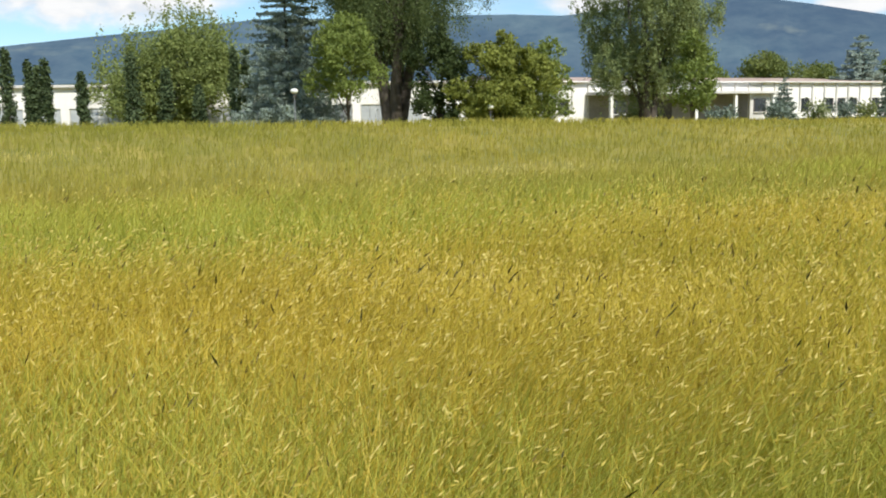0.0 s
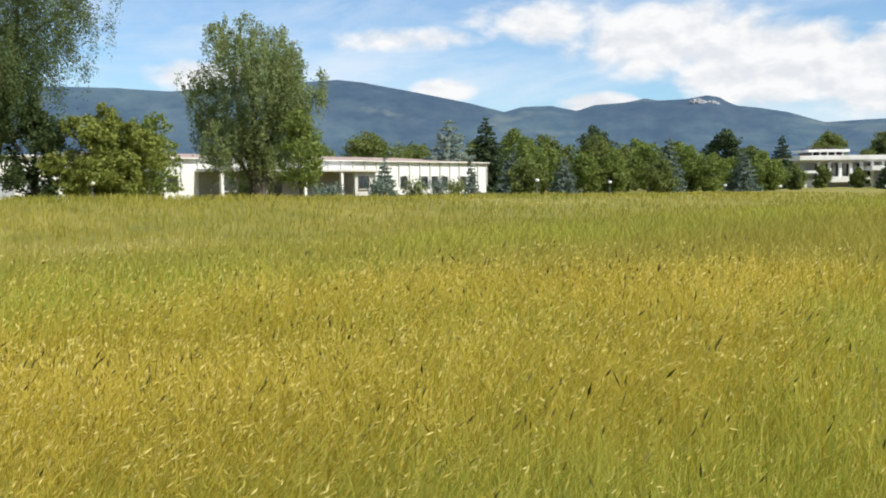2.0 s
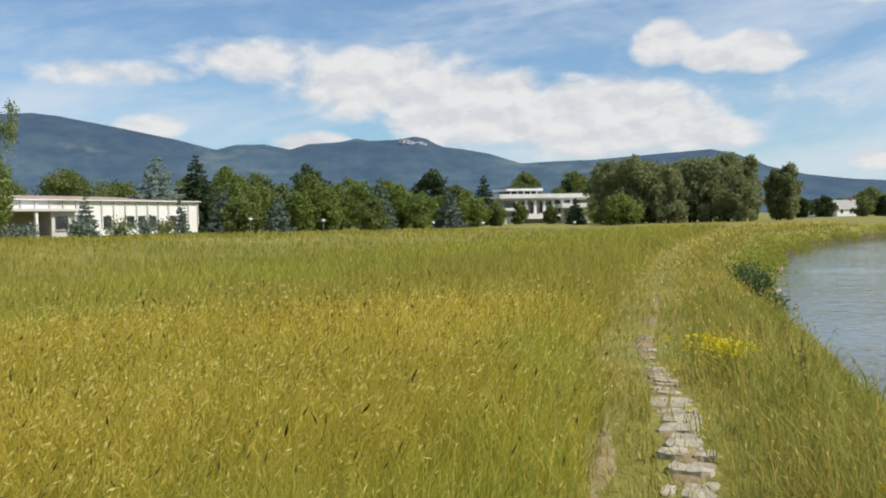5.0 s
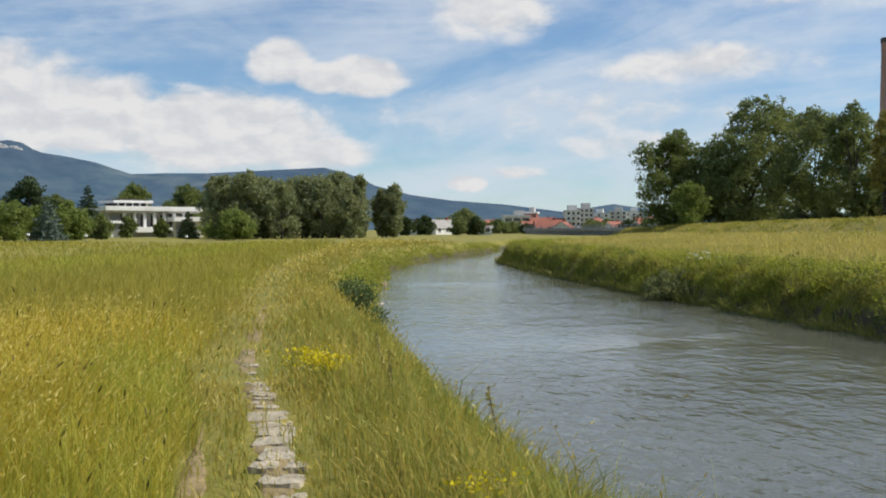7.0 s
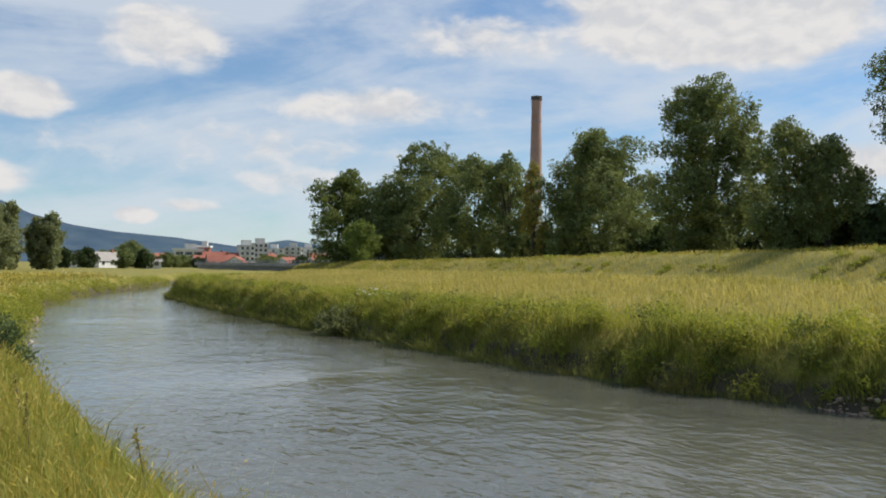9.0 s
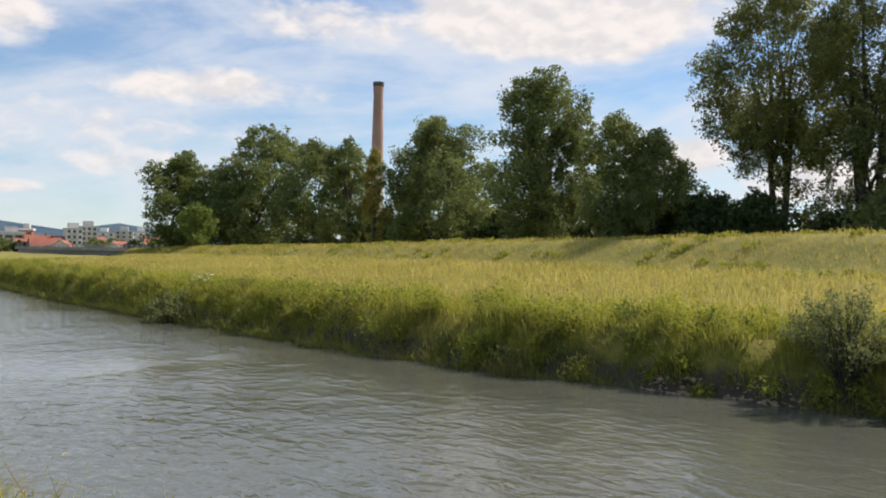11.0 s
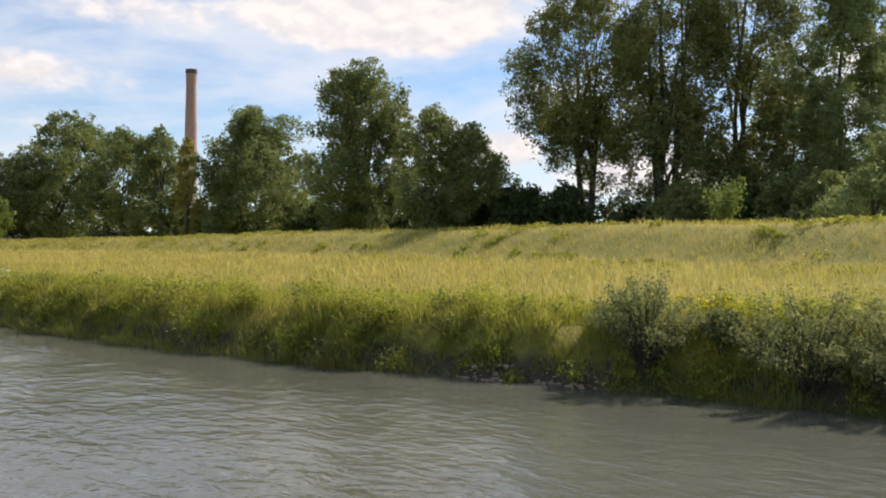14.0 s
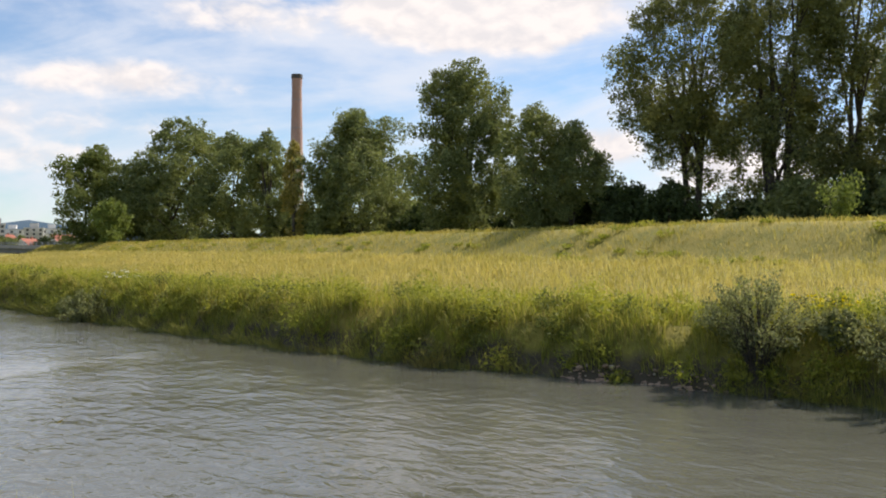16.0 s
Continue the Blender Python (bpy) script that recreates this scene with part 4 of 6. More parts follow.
        P[:, 2] = np.clip(P[:, 2], 0.1 + 0.3 * rng.uniform(size=len(P)), h * 1.03)
        O = d
        if shoots:
            # upright feathery shoots above the crown
            q = rng.integers(0, len(C), shoots)
            up = np.repeat(C[q] + rng.normal(size=(shoots, 3)) * 0.1 * R, 26, 0)
            t = rng.uniform(0, 1, len(up))
            lean = np.repeat(rng.normal(size=(shoots, 2)) * 0.25, 26, 0)
            ln = np.repeat(rng.uniform(0.25, 0.5, shoots), 26) * R
            sp = up + np.stack([lean[:, 0] * t * ln, lean[:, 1] * t * ln, t * ln + np.repeat(cr[q], 26) * 0.6], -1) + rng.normal(size=(len(up), 3)) * (0.05 * R * (1 - 0.7 * t))[:, None]
            P = np.concatenate([P, sp])
            O = np.concatenate([O, rng.normal(size=sp.shape)])
    V, F = cards(rng, P, size, O, aspect, droop)
    part_np("crown", V, F, leaf_mat, e)
    for k in range(trunks):
        t = 2 * math.pi * k / trunks + seed
        spreadk = (0.0 if trunks == 1 else 0.34 * R)
        top = Vector((spreadk * math.cos(t), spreadk * math.sin(t), h * (0.9 if kind == "cone" else 0.8 if kind != "round" else 0.68)))
        b0 = Vector((0.25 * math.cos(t) * (trunks > 1), 0.25 * math.sin(t) * (trunks > 1), -0.3))
        pts = [b0.lerp(top, q) + Vector((rng.normal() * 0.05 * R * q, rng.normal() * 0.05 * R * q, 0)) for q in (0, 0.06, 0.25, 0.5, 0.75, 1.0)]
        rr = [trunk_r * q for q in (1.35, 1.0, 0.82, 0.6, 0.36, 0.08)]
        part_np("trunk", *tube(pts, rr, 8), M["bark"], e, smooth=True)
        if kind in ("cone", "column"):
            continue
        for c in rng.choice(len(C), min(limbs, len(C)), replace=False):
            end = Vector(C[c])
            q = min(0.8, max(0.12, end.z / h * 0.62))
            st = b0.lerp(top, q)
            mid = st.lerp(end, 0.55) + Vector((0, 0, 0.06 * h))
            r0 = trunk_r * (0.62 - 0.5 * q)
            part_np("limb", *tube([st, st.lerp(mid, 0.5) + Vector((0, 0, 0.02 * h)), mid, end], [r0, r0 * 0.75, r0 * 0.5, r0 * 0.12], 5), M["bark"], e, smooth=True)
    return e


def shrub(name, label, x, y, h, R, leaf_mat, leaves=1500, size=0.16, seed=1, group="", upright=False, z=None):
    rng = np.random.default_rng(seed)
    z0 = float(ground_z(x, y)) if z is None else z
    e = base(name, pose(x, y, z0), label, "shrub", group)
    stems = 64 if upright else 7
    tips = []
    for k in range(stems):
        a, q = rng.uniform(0, 2 * math.pi), rng.uniform(0.25, 1)
        end = Vector((R * q * math.cos(a), R * q * math.sin(a), h * rng.uniform(0.62, 1.0) * (1 - (0.5 if upright else 0.35) * q * q)))
        mid = end * 0.5 + Vector((0, 0, 0.14 * h))
        st = Vector((0.12 * R * math.cos(a), 0.12 * R * math.sin(a), -0.15))
        part_np("stem", *tube([st, mid, end], [0.012 + 0.005 * h, 0.008 + 0.003 * h, 0.004], 4), M["bark"], e)
        tips.append((st, mid, end))
    t = rng.uniform(0.25, 1.05, leaves) if not upright else 1.06 - 0.8 * rng.uniform(size=leaves) ** 1.7
    pick = rng.integers(0, stems, leaves)
    A, B, C = (np.array([tuple(p[k]) for p in tips])[pick] for k in range(3))
    P = (A * ((1 - t) ** 2)[:, None] + B * (2 * t * (1 - t))[:, None] + C * (t ** 2)[:, None]) + rng.normal(size=(leaves, 3)) * (0.05 * R if upright else 0.2 * R)
    P[:, 2] = np.clip(P[:, 2], 0.03, None)
    V, F = cards(rng, P, size, None, 0.5 if upright else 0.62, -0.8 if upright else 0.0)
    part_np("foliage", V, F, leaf_mat, e)
    return e


L = M
# near the white hall, beyond the left-hand dyke
for i, (az, el, R) in enumerate([(32.3, 4.2, 0.5), (31.5, 3.9, 0.6), (30.4, 3.2, 0.42), (30.0, 2.9, 0.4), (29.55, 3.3, 0.5), (27.7, 2.6, 0.48), (25.0, 3.7, 0.75), (23.2, 2.9, 0.7), (21.4, 1.8, 0.5), (19.35, 4.1, 0.52), (18.65, 4.0, 0.46)]):
    tree("thuja_tree", "dark green columnar thuja beside the white hall", *heading(az, 72.0), 1.35 + 72.0 * math.tan(radians(el)), R, L["fir_needle"], "column", 1.1, 0.02, 20 + i, gaps=0.0, group="thujas by the hall")
tree("broad_willow", "broad grey-green tree with upright feathery shoots", -31.6, 76.0, 8.6, 6.2, L["broad_leaf"], "round", 0.8, 0.1, 31, 4, 0.3, shoots=420)
tree("blue_spruce", "tall blue spruce with drooping tiers of branches", -17.8, 61.5, 11.6, 4.4, L["silver_needle"], "cone", 1.7, 0.03, 32, gaps=0.0)
tree("maple_tree", "young bright green maple with a thin trunk", -11.5, 50.7, 6.9, 2.5, L["maple_leaf"], "round", 0.9, 0.34, 33, gaps=0.3, trunk_r=0.1)
tree("giant_willow", "huge dark old willow with hanging branches", -10.8, 60.9, 17.0, 8.4, L["alder_leaf"], "umbrella", 0.55, 0.30, 34, 5, 0.5, 0.42, limbs=5, size=0.14)
tree("yew_tree", "dark dense evergreen under the great willow", -7.4, 58.6, 6.6, 2.3, L["dark_leaf"], "round", 1.2, 0.03, 35, gaps=0.1)
tree("linden_tree", "round yellow-green tree in front of the hall", -3.6, 57.9, 6.2, 3.1, L["yellow_leaf"], "round", 2.0, 0.03, 36, gaps=0.0)
tree("young_ash", "light green young tree beside the round one", -1.0, 64.0, 6.6, 1.9, L["maple_leaf"], "round", 1.0, 0.08, 37, gaps=0.2)
tree("weeping_willow", "tall weeping willow with pale green drooping crown", 6.6, 77.0, 14.2, 5.6, L["willow_leaf"], "weeping", 1.1, 0.2, 38, 3, 0.14, 0.34, limbs=4)
tree("young_maple", "bright green young tree in front of the willow", 8.6, 66.0, 6.8, 2.0, L["maple_leaf"], "round", 1.0, 0.2, 39, gaps=0.25)
tree("small_spruce", "small dark spruce before the white wall", 20.4, 92.3, 4.2, 1.5, L["spruce_needle"], "cone", 1.0, 0.02, 40, gaps=0.0, group="small conifers by the hall")
tree("small_spruce", "small dark spruce before the white wall", 32.2, 101.3, 4.2, 1.0, L["spruce_needle"], "cone", 1.0, 0.02, 41, gaps=0.0, group="small conifers by the hall")
tree("blue_spruce", "blue-grey spruce at the end of the hall", 37.6, 128.0, 10.6, 5.8, L["silver_needle"], "cone", 1.3, 0.03, 42, gaps=0.0, group="spruces past the hall")
tree("fir_tree", "dark green fir beside a blue spruce", 43.6, 130.0, 10.8, 4.8, L["fir_needle"], "cone", 1.5, 0.03, 43, gaps=0.0, group="spruces past the hall")
tree("blue_spruce", "low blue spruce past the end of the hall", 41.0, 112.0, 5.2, 2.7, L["spruce_needle"], "cone", 1.5, 0.02, 44, gaps=0.0, group="spruces past the hall")
for i, (az, d, h, R) in enumerate([(-11.5, 190, 12.2, 8.0), (-8.5, 200, 10.5, 6.0), (-14.2, 180, 9.5, 6.0), (15.0, 150, 7.0, 6.0), (26.0, 150, 7.5, 5.0), (29.0, 160, 6.5, 6.0), (20.0, 140, 7.0, 5.0)]):
    tree("far_tree", "round green tree behind the white hall", *heading(az, d), h, R, L["ash_leaf" if i != 1 else "maple_leaf"], "round", 0.75, 0.02, 50 + i, gaps=0.1, group="trees behind the hall")
# the mixed row between the hall and the flat-roofed house
ROW = [("broadleaf_tree", -20.3, 140, 9.6, 4.2, "maple_leaf", "round"), ("broadleaf_tree", -21.9, 118, 6.4, 3.1, "maple_leaf", "round"), ("broadleaf_tree", -25.3, 122, 7.5, 3.5, "ash_leaf", "round"),
       ("pine_tree", -25.0, 160, 11.0, 4.2, "fir_needle", "round"), ("broadleaf_tree", -28.3, 128, 6.6, 3.3, "maple_leaf", "round"), ("blue_spruce", -29.3, 122, 6.9, 2.7, "spruce_needle", "cone"),
       ("broadleaf_tree", -30.6, 130, 6.2, 3.1, "maple_leaf", "round"), ("pine_tree", -32.5, 165, 10.2, 4.4, "fir_needle", "round"), ("blue_spruce", -33.5, 133, 5.3, 2.6, "spruce_needle", "cone"),
       ("broadleaf_tree", -34.6, 138, 5.4, 2.9, "maple_leaf", "round"), ("fir_tree", -35.6, 170, 9.0, 3.2, "fir_needle", "cone"), ("broadleaf_tree", -36.3, 150, 3.8, 2.0, "ash_leaf", "round"),
       ("broadleaf_tree", -23.4, 135, 7.0, 3.2, "ash_leaf", "round"), ("broadleaf_tree", -26.8, 134, 6.6, 2.8, "ash_leaf", "round"), ("blue_spruce", -23.2, 112, 4.6, 2.3, "spruce_needle", "cone"),
       ("broadleaf_tree", -27.4, 165, 9.0, 4.0, "maple_leaf", "round"), ("broadleaf_tree", -29.8, 170, 8.6, 4.4, "ash_leaf", "round"), ("broadleaf_tree", -22.0, 175, 10.5, 5.0, "ash_leaf", "round"),
       ("broadleaf_tree", -31.8, 128, 5.2, 2.4, "maple_leaf", "round"), ("broadleaf_tree", -17.9, 175, 9.6, 4.6, "maple_leaf", "round"), ("broadleaf_tree", -34.0, 175, 7.6, 4.4, "ash_leaf", "round"),
       ("broadleaf_tree", -38.0, 260, 14.0, 7.0, "ash_leaf", "round"), ("broadleaf_tree", -41.0, 250, 13.2, 6.6, "ash_leaf", "round"), ("fir_tree", -41.1, 175, 5.0, 2.2, "fir_needle", "cone"),
       ("broadleaf_tree", -20.9, 112, 4.6, 2.4, "ash_leaf", "round"), ("broadleaf_tree", -24.4, 116, 5.2, 2.5, "maple_leaf", "round"), ("broadleaf_tree", -26.1, 118, 5.6, 2.6, "maple_leaf", "round"), ("broadleaf_tree", -30.0, 150, 7.4, 3.4, "maple_leaf", "round"),
       ("broadleaf_tree", -33.0, 136, 4.8, 2.4, "maple_leaf", "round"), ("broadleaf_tree", -35.2, 140, 4.4, 2.2, "ash_leaf", "round"), ("broadleaf_tree", -29.0, 118, 4.2, 2.2, "ash_leaf", "round"),
       ("broadleaf_tree", -37.7, 178, 3.9, 1.6, "ash_leaf", "round"), ("broadleaf_tree", -39.6, 180, 3.4, 1.4, "ash_leaf", "round")]
for i, (nm, az, d, h, R, lf, kd) in enumerate(ROW):
    lab = {"maple_leaf": "bright green broadleaf tree in a mixed row", "ash_leaf": "mid-green broadleaf tree in a mixed row", "fir_needle": "dark evergreen standing in the mixed row", "spruce_needle": "blue-grey spruce in the mixed row"}[lf]
    tree(nm, lab, *heading(az, d), h, R, L[lf], kd, 1.0, 0.03, 70 + i, gaps=0.08, group="mixed row of trees")
for i, (az, d, h, R, kd) in enumerate([(-43.2, 176, 12.0, 4.6, "round"), (-44.5, 174, 12.2, 4.2, "poplar"), (-45.4, 178, 11.4, 4.2, "poplar"), (-47.7, 180, 11.8, 4.4, "poplar"), (-46.5, 174, 10.6, 4.2, "round"), (-48.9, 178, 11.6, 4.2, "poplar"), (-49.9, 182, 12.8, 4.0, "poplar"), (-42.6, 184, 11.4, 3.6, "poplar"), (-47.1, 186, 11.6, 4.0, "poplar"), (-45.0, 188, 12.0, 4.2, "poplar"), (-46.1, 189, 11.6, 4.4, "poplar"), (-48.3, 190, 12.4, 4.2, "poplar"), (-49.4, 190, 12.6, 4.0, "poplar"), (-43.9, 190, 12.4, 4.2, "poplar"), (-50.4, 190, 12.2, 3.2, "poplar"),
                                       (-51.1, 184, 12.2, 2.4, "poplar"), (-50.6, 176, 8.4, 3.4, "round"), (-53.2, 190, 10.6, 2.9, "poplar"), (-52.5, 191, 9.8, 2.6, "poplar")]):
    tree("poplar_tree", "grey-green poplar in a dense grove", *heading(az, d), h, R, L["grove_haze_leaf"], kd, 0.75, 0.02, 120 + i, gaps=0.02, group="poplar grove")
tree("hazel_bush", "bright green bushy tree before the grove", *heading(-43.6, 152), 5.0, 4.3, L["maple_leaf"], "round", 1.0, 0.02, 140, gaps=0.05)
for i, (az, d, h, R) in enumerate([(-55.05, 262, 5.6, 3.3), (-57.5, 340, 9.4, 6.0), (-57.1, 258, 5.2, 2.9), (-58.1, 262, 5.4, 3.0), (-59.5, 330, 5.4, 4.4), (-60.3, 340, 4.6, 4.4), (-53.9, 250, 5.0, 3.0), (-55.9, 320, 5.6, 3.6), (-65.4, 320, 4.4, 3.6), (-67.3, 330, 4.8, 4.0), (-68.5, 320, 5.2, 4.0), (-66.0, 440, 6.6, 4.0), (-61.2, 330, 3.8, 3.0), (-60.9, 400, 5.4, 4.0), (-65.0, 430, 6.4, 4.0), (-69.4, 330, 5.4, 4.0), (-58.6, 420, 5.6, 4.0), (-56.5, 330, 6.0, 3.6)]):
    tree("village_tree", "small dark green tree among distant houses", *heading(az, d), h, R, L["poplar_leaf" if i % 3 else "dark_leaf"], "round", 1.0, 0.02, 150 + i, gaps=0.08, group="village trees")

# across the river, behind the dyke
tree("willow_tree", "broad rounded tree at the end of the row", 124.5, 45.0, 13.4, 7.0, L["ash_leaf"], "round", 1.0, 0.02, 226, 2, 0.0, group="trees on the far dyke")
tree("hazel_bush", "bright round bush in front of the taller trees", 110.5, 38.6, 5.4, 2.7, L["maple_leaf"], "round", 1.0, 0.02, 202, gaps=0.05, group="trees on the far dyke")
tree("poplar_tree", "dark broad poplar in a row", *heading(-74.7, 130), 18.2, 9.2, L["poplar_leaf"], "round", 1.0, 0.01, 203, 2, 0.02, group="trees on the far dyke")
tree("poplar_tree", "dark poplar with a lower rounded crown", *heading(-77.6, 120), 15.2, 6.2, L["poplar_leaf"], "round", 1.0, 0.01, 204, gaps=0.0, group="trees on the far dyke")
tree("poplar_tree", "dark slender poplar beside the chimney", 111.2, 20.3, 14.6, 4.6, L["poplar_leaf"], "round", 1.2, 0.01, 205, gaps=0.05, group="trees on the far dyke")
tree("ivy_tree", "thin tree overgrown with brownish ivy", *heading(-81.15, 98), 11.6, 1.5, L["ivy_leaf"], "poplar", 0.7, 0.02, 206, gaps=0.3, group="trees on the far dyke")
tree("poplar_tree", "wide dark poplar with a rounded top", 97.0, 8.6, 15.2, 7.2, L["poplar_leaf"], "round", 1.1, 0.01, 207, 2, 0.06, group="trees on the far dyke")
tree("poplar_tree", "tall poplar with an airy egg-shaped crown", 84.2, -1.6, 17.0, 5.8, L["poplar_leaf"], "poplar", 1.25, 0.01, 208, 2, 0.08, group="trees on the far dyke")
tree("poplar_tree", "young poplar with a narrow pointed top", *heading(-95.6, 71), 11.4, 3.1, L["poplar_leaf"], "poplar", 1.1, 0.04, 209, gaps=0.12, group="trees on the far dyke")
tree("poplar_tree", "young poplar with a wider crown", *heading(-97.9, 70), 10.2, 3.6, L["poplar_leaf"], "round", 1.1, 0.02, 210, gaps=0.1, group="trees on the far dyke")
tree("giant_poplar", "towering poplar with open spreading limbs", *heading(-104.8, 72), 21.4, 6.0, L["black_poplar_leaf"], "poplar", 0.8, 0.33, 217, 2, 0.27, 0.3, group="great poplars", limbs=9)
tree("giant_poplar", "towering dark poplar with several stems", *heading(-109.4, 70), 26.0, 6.0, L["black_poplar_leaf"], "poplar", 1.0, 0.04, 212, 3, 0.16, 0.3, group="great poplars", limbs=7)
tree("giant_poplar", "towering dense poplar in the great group", *heading(-113.6, 73), 26.0, 5.9, L["black_poplar_leaf"], "poplar", 1.0, 0.03, 213, 2, 0.14, 0.28, group="great poplars", limbs=7)
tree("giant_poplar", "slender grey-green poplar at the group's edge", *heading(-119.0, 68), 20.0, 4.7, L["willow_leaf"], "poplar", 1.5, 0.02, 214, 1, 0.0, group="great poplars", limbs=5)
tree("poplar_tree", "shaded poplar among the great ones", *heading(-116.4, 71), 12.5, 4.2, L["black_poplar_leaf"], "poplar", 1.0, 0.01, 218, gaps=0.0, group="great poplars", limbs=4)
tree("elder_tree", "low greyish tree at the end of the dyke", 43.0, -25.4, 6.6, 2.9, L["willow_leaf"], "round", 1.0, 0.02, 215, gaps=0.12)
for i, (az, d, h, R) in enumerate([(-88.0, 106, 11.5, 3.8), (-94.0, 92, 9.0, 3.4), (-96.9, 80, 8.6, 3.0), (-72.6, 140, 11.0, 5.0), (-83.0, 112, 8.0, 3.0)]):
    tree("poplar_tree", "shaded poplar behind the front row", *heading(az, d), h, R, L["poplar_leaf"], "round", 0.6, 0.02, 230 + i, gaps=0.05, group="trees on the far dyke")
shrub("dyke_shrub", "bright green shrub on top of the dyke", 41.9, -17.4, 2.5, 1.1, L["maple_leaf"], 1800, 0.14, 216)
# undergrowth filling the gaps under the trees; its dark leaf colour carries the shade
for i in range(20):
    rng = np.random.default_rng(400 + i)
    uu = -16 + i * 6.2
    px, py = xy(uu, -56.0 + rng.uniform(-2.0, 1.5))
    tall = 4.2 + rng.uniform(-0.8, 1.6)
    tree("hedge_shrub", "undergrowth below the dyke trees, shade put into its dark leaves", px, py, tall, 4.0, L["dark_leaf"], "round", 0.8, 0.0, 300 + i, gaps=0.0, group="undergrowth", size=0.46)
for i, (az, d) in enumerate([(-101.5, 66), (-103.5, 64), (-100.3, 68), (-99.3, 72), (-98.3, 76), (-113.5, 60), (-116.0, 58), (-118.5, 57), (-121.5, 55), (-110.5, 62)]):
    tree("hedge_shrub", "undergrowth between the poplars, partly with shade put into its leaves", *heading(az, d), 5.4, 2.6, L["poplar_leaf" if i > 5 else "dark_leaf"], "round", 0.9, 0.0, 340 + i, gaps=0.1, group="undergrowth", size=0.24)

# bushes on the banks
for i, (az, d, h, R) in enumerate([(-108.3, 21.3, 2.0, 1.35), (-117.4, 20.2, 2.0, 1.6), (-112.6, 20.9, 0.8, 0.5), (-121.8, 19.8, 2.0, 1.4)]):
    shrub("sallow_bush", "grey-green feathery sallow bush leaning over the water", *heading(az, d), h, R, L["sallow_leaf"], 9000, 0.07, 500 + i, "sallows on the bank", True)
shrub("sallow_bush", "olive feathery bush alone on the far bank", *heading(-69.7, 41.2), 1.6, 1.2, L["sallow_leaf"], 6000, 0.1, 510, "sallows on the bank", True)
shrub("bank_bush", "dark green bush hanging over the near bank", *xy(26.5, 1.05), 0.6, 0.7, L["alder_leaf"], 2600, 0.085, 511)
for i, (bu, bs, h, R) in enumerate([(28.6, 0.75, 0.62, 0.75), (31.0, 0.7, 0.66, 0.8), (33.6, 0.65, 0.6, 0.8), (24.6, 0.65, 0.5, 0.55), (36.5, 0.6, 0.55, 0.8)]):
    shrub("bank_bush", "dark green bush hanging over the near bank", *xy(bu, near_edge(bu) + bs), h, R, L["alder_leaf"], 2400, 0.085, 512 + i)


def dock_plant(u, v, h, seed):
    """A tall dry dock stalk with its rusty seed spike."""
    rng = np.random.default_rng(seed)
    x, y = xy(u, v)
    z = float(ground_z(x, y))
    e = base("dock_plant", pose(x, y, z), "tall dry dock stalk with a dark rusty seed spike", "plant", "dock stalks on the near bank")
    top = Vector((rng.normal() * 0.08, rng.normal() * 0.08, h))
    part_np("stalk", *tube([(0, 0, -0.05), top * 0.5, top], [0.006, 0.005, 0.003], 5), M["bark"], e)
    t = rng.uniform(0.62, 1.0, 60)
    c = np.array([tuple(top * q) for q in t]) + rng.normal(size=(60, 3)) * 0.012
    part_np("seed_spike", *cards(rng, c, 0.028), M["ivy_leaf"], e)


for i in range(6):
    rng = np.random.default_rng(900 + i)
    du = 7.0 + 0.8 * i + rng.uniform(-0.3, 0.3)
    dock_plant(du, near_edge(du) + rng.uniform(1.5, 2.1), rng.uniform(0.4, 0.62), 920 + i)


for i, (az, d, h, R) in enumerate([(-12.0, 91, 2.1, 1.5), (-14.2, 96, 1.9, 1.6), (-15.6, 99, 2.2, 1.5), (-16.8, 102, 2.0, 1.4), (-9.0, 84, 1.8, 1.4), (-4.5, 80, 2.0, 1.6)]):
    shrub("garden_shrub", "low dark green shrub before the white hall", *heading(az, d), h, R, L["poplar_leaf" if i % 2 else "spruce_needle"], 900, 0.24, 960 + i, "shrubs along the hall")


# ---- white hall ----
def frame_at(p, q):
    """The pose whose x axis runs from p to q on the ground."""
    a = math.degrees(math.atan2(q[1] - p[1], q[0] - p[0]))
    return a, math.hypot(q[0] - p[0], q[1] - p[1])


def window(parent, x0, z0, x1, z1, y, panes=2, frame_mat=None, sill=True, glass=None):
    fm = frame_mat or M["dark_trim"]
    bm = bmesh.new()
    t = 0.07
    for a in ((x0, z0, x1, z0 + t), (x0, z1 - t, x1, z1), (x0, z0 + t, x0 + t, z1 - t), (x1 - t, z0 + t, x1, z1 - t)):
        box(bm, a[0], y - 0.04, a[1], a[2], y + 0.06, a[3])
    w = part("window", bm, fm, parent)
    step_x = (x1 - x0 - 2 * t) / panes
    for k in range(panes):
        part("pane", boxed(x0 + t + k * step_x + 0.02, y, z0 + t, x0 + t + (k + 1) * step_x - 0.02, y + 0.02, z1 - t), glass or M["glass"], w)
    if sill:
        part("sill", boxed(x0 - 0.06, y - 0.16, z0 - 0.08, x1 + 0.06, y - 0.045, z0 - 0.004), M["plaster_grey"], w)
    return w


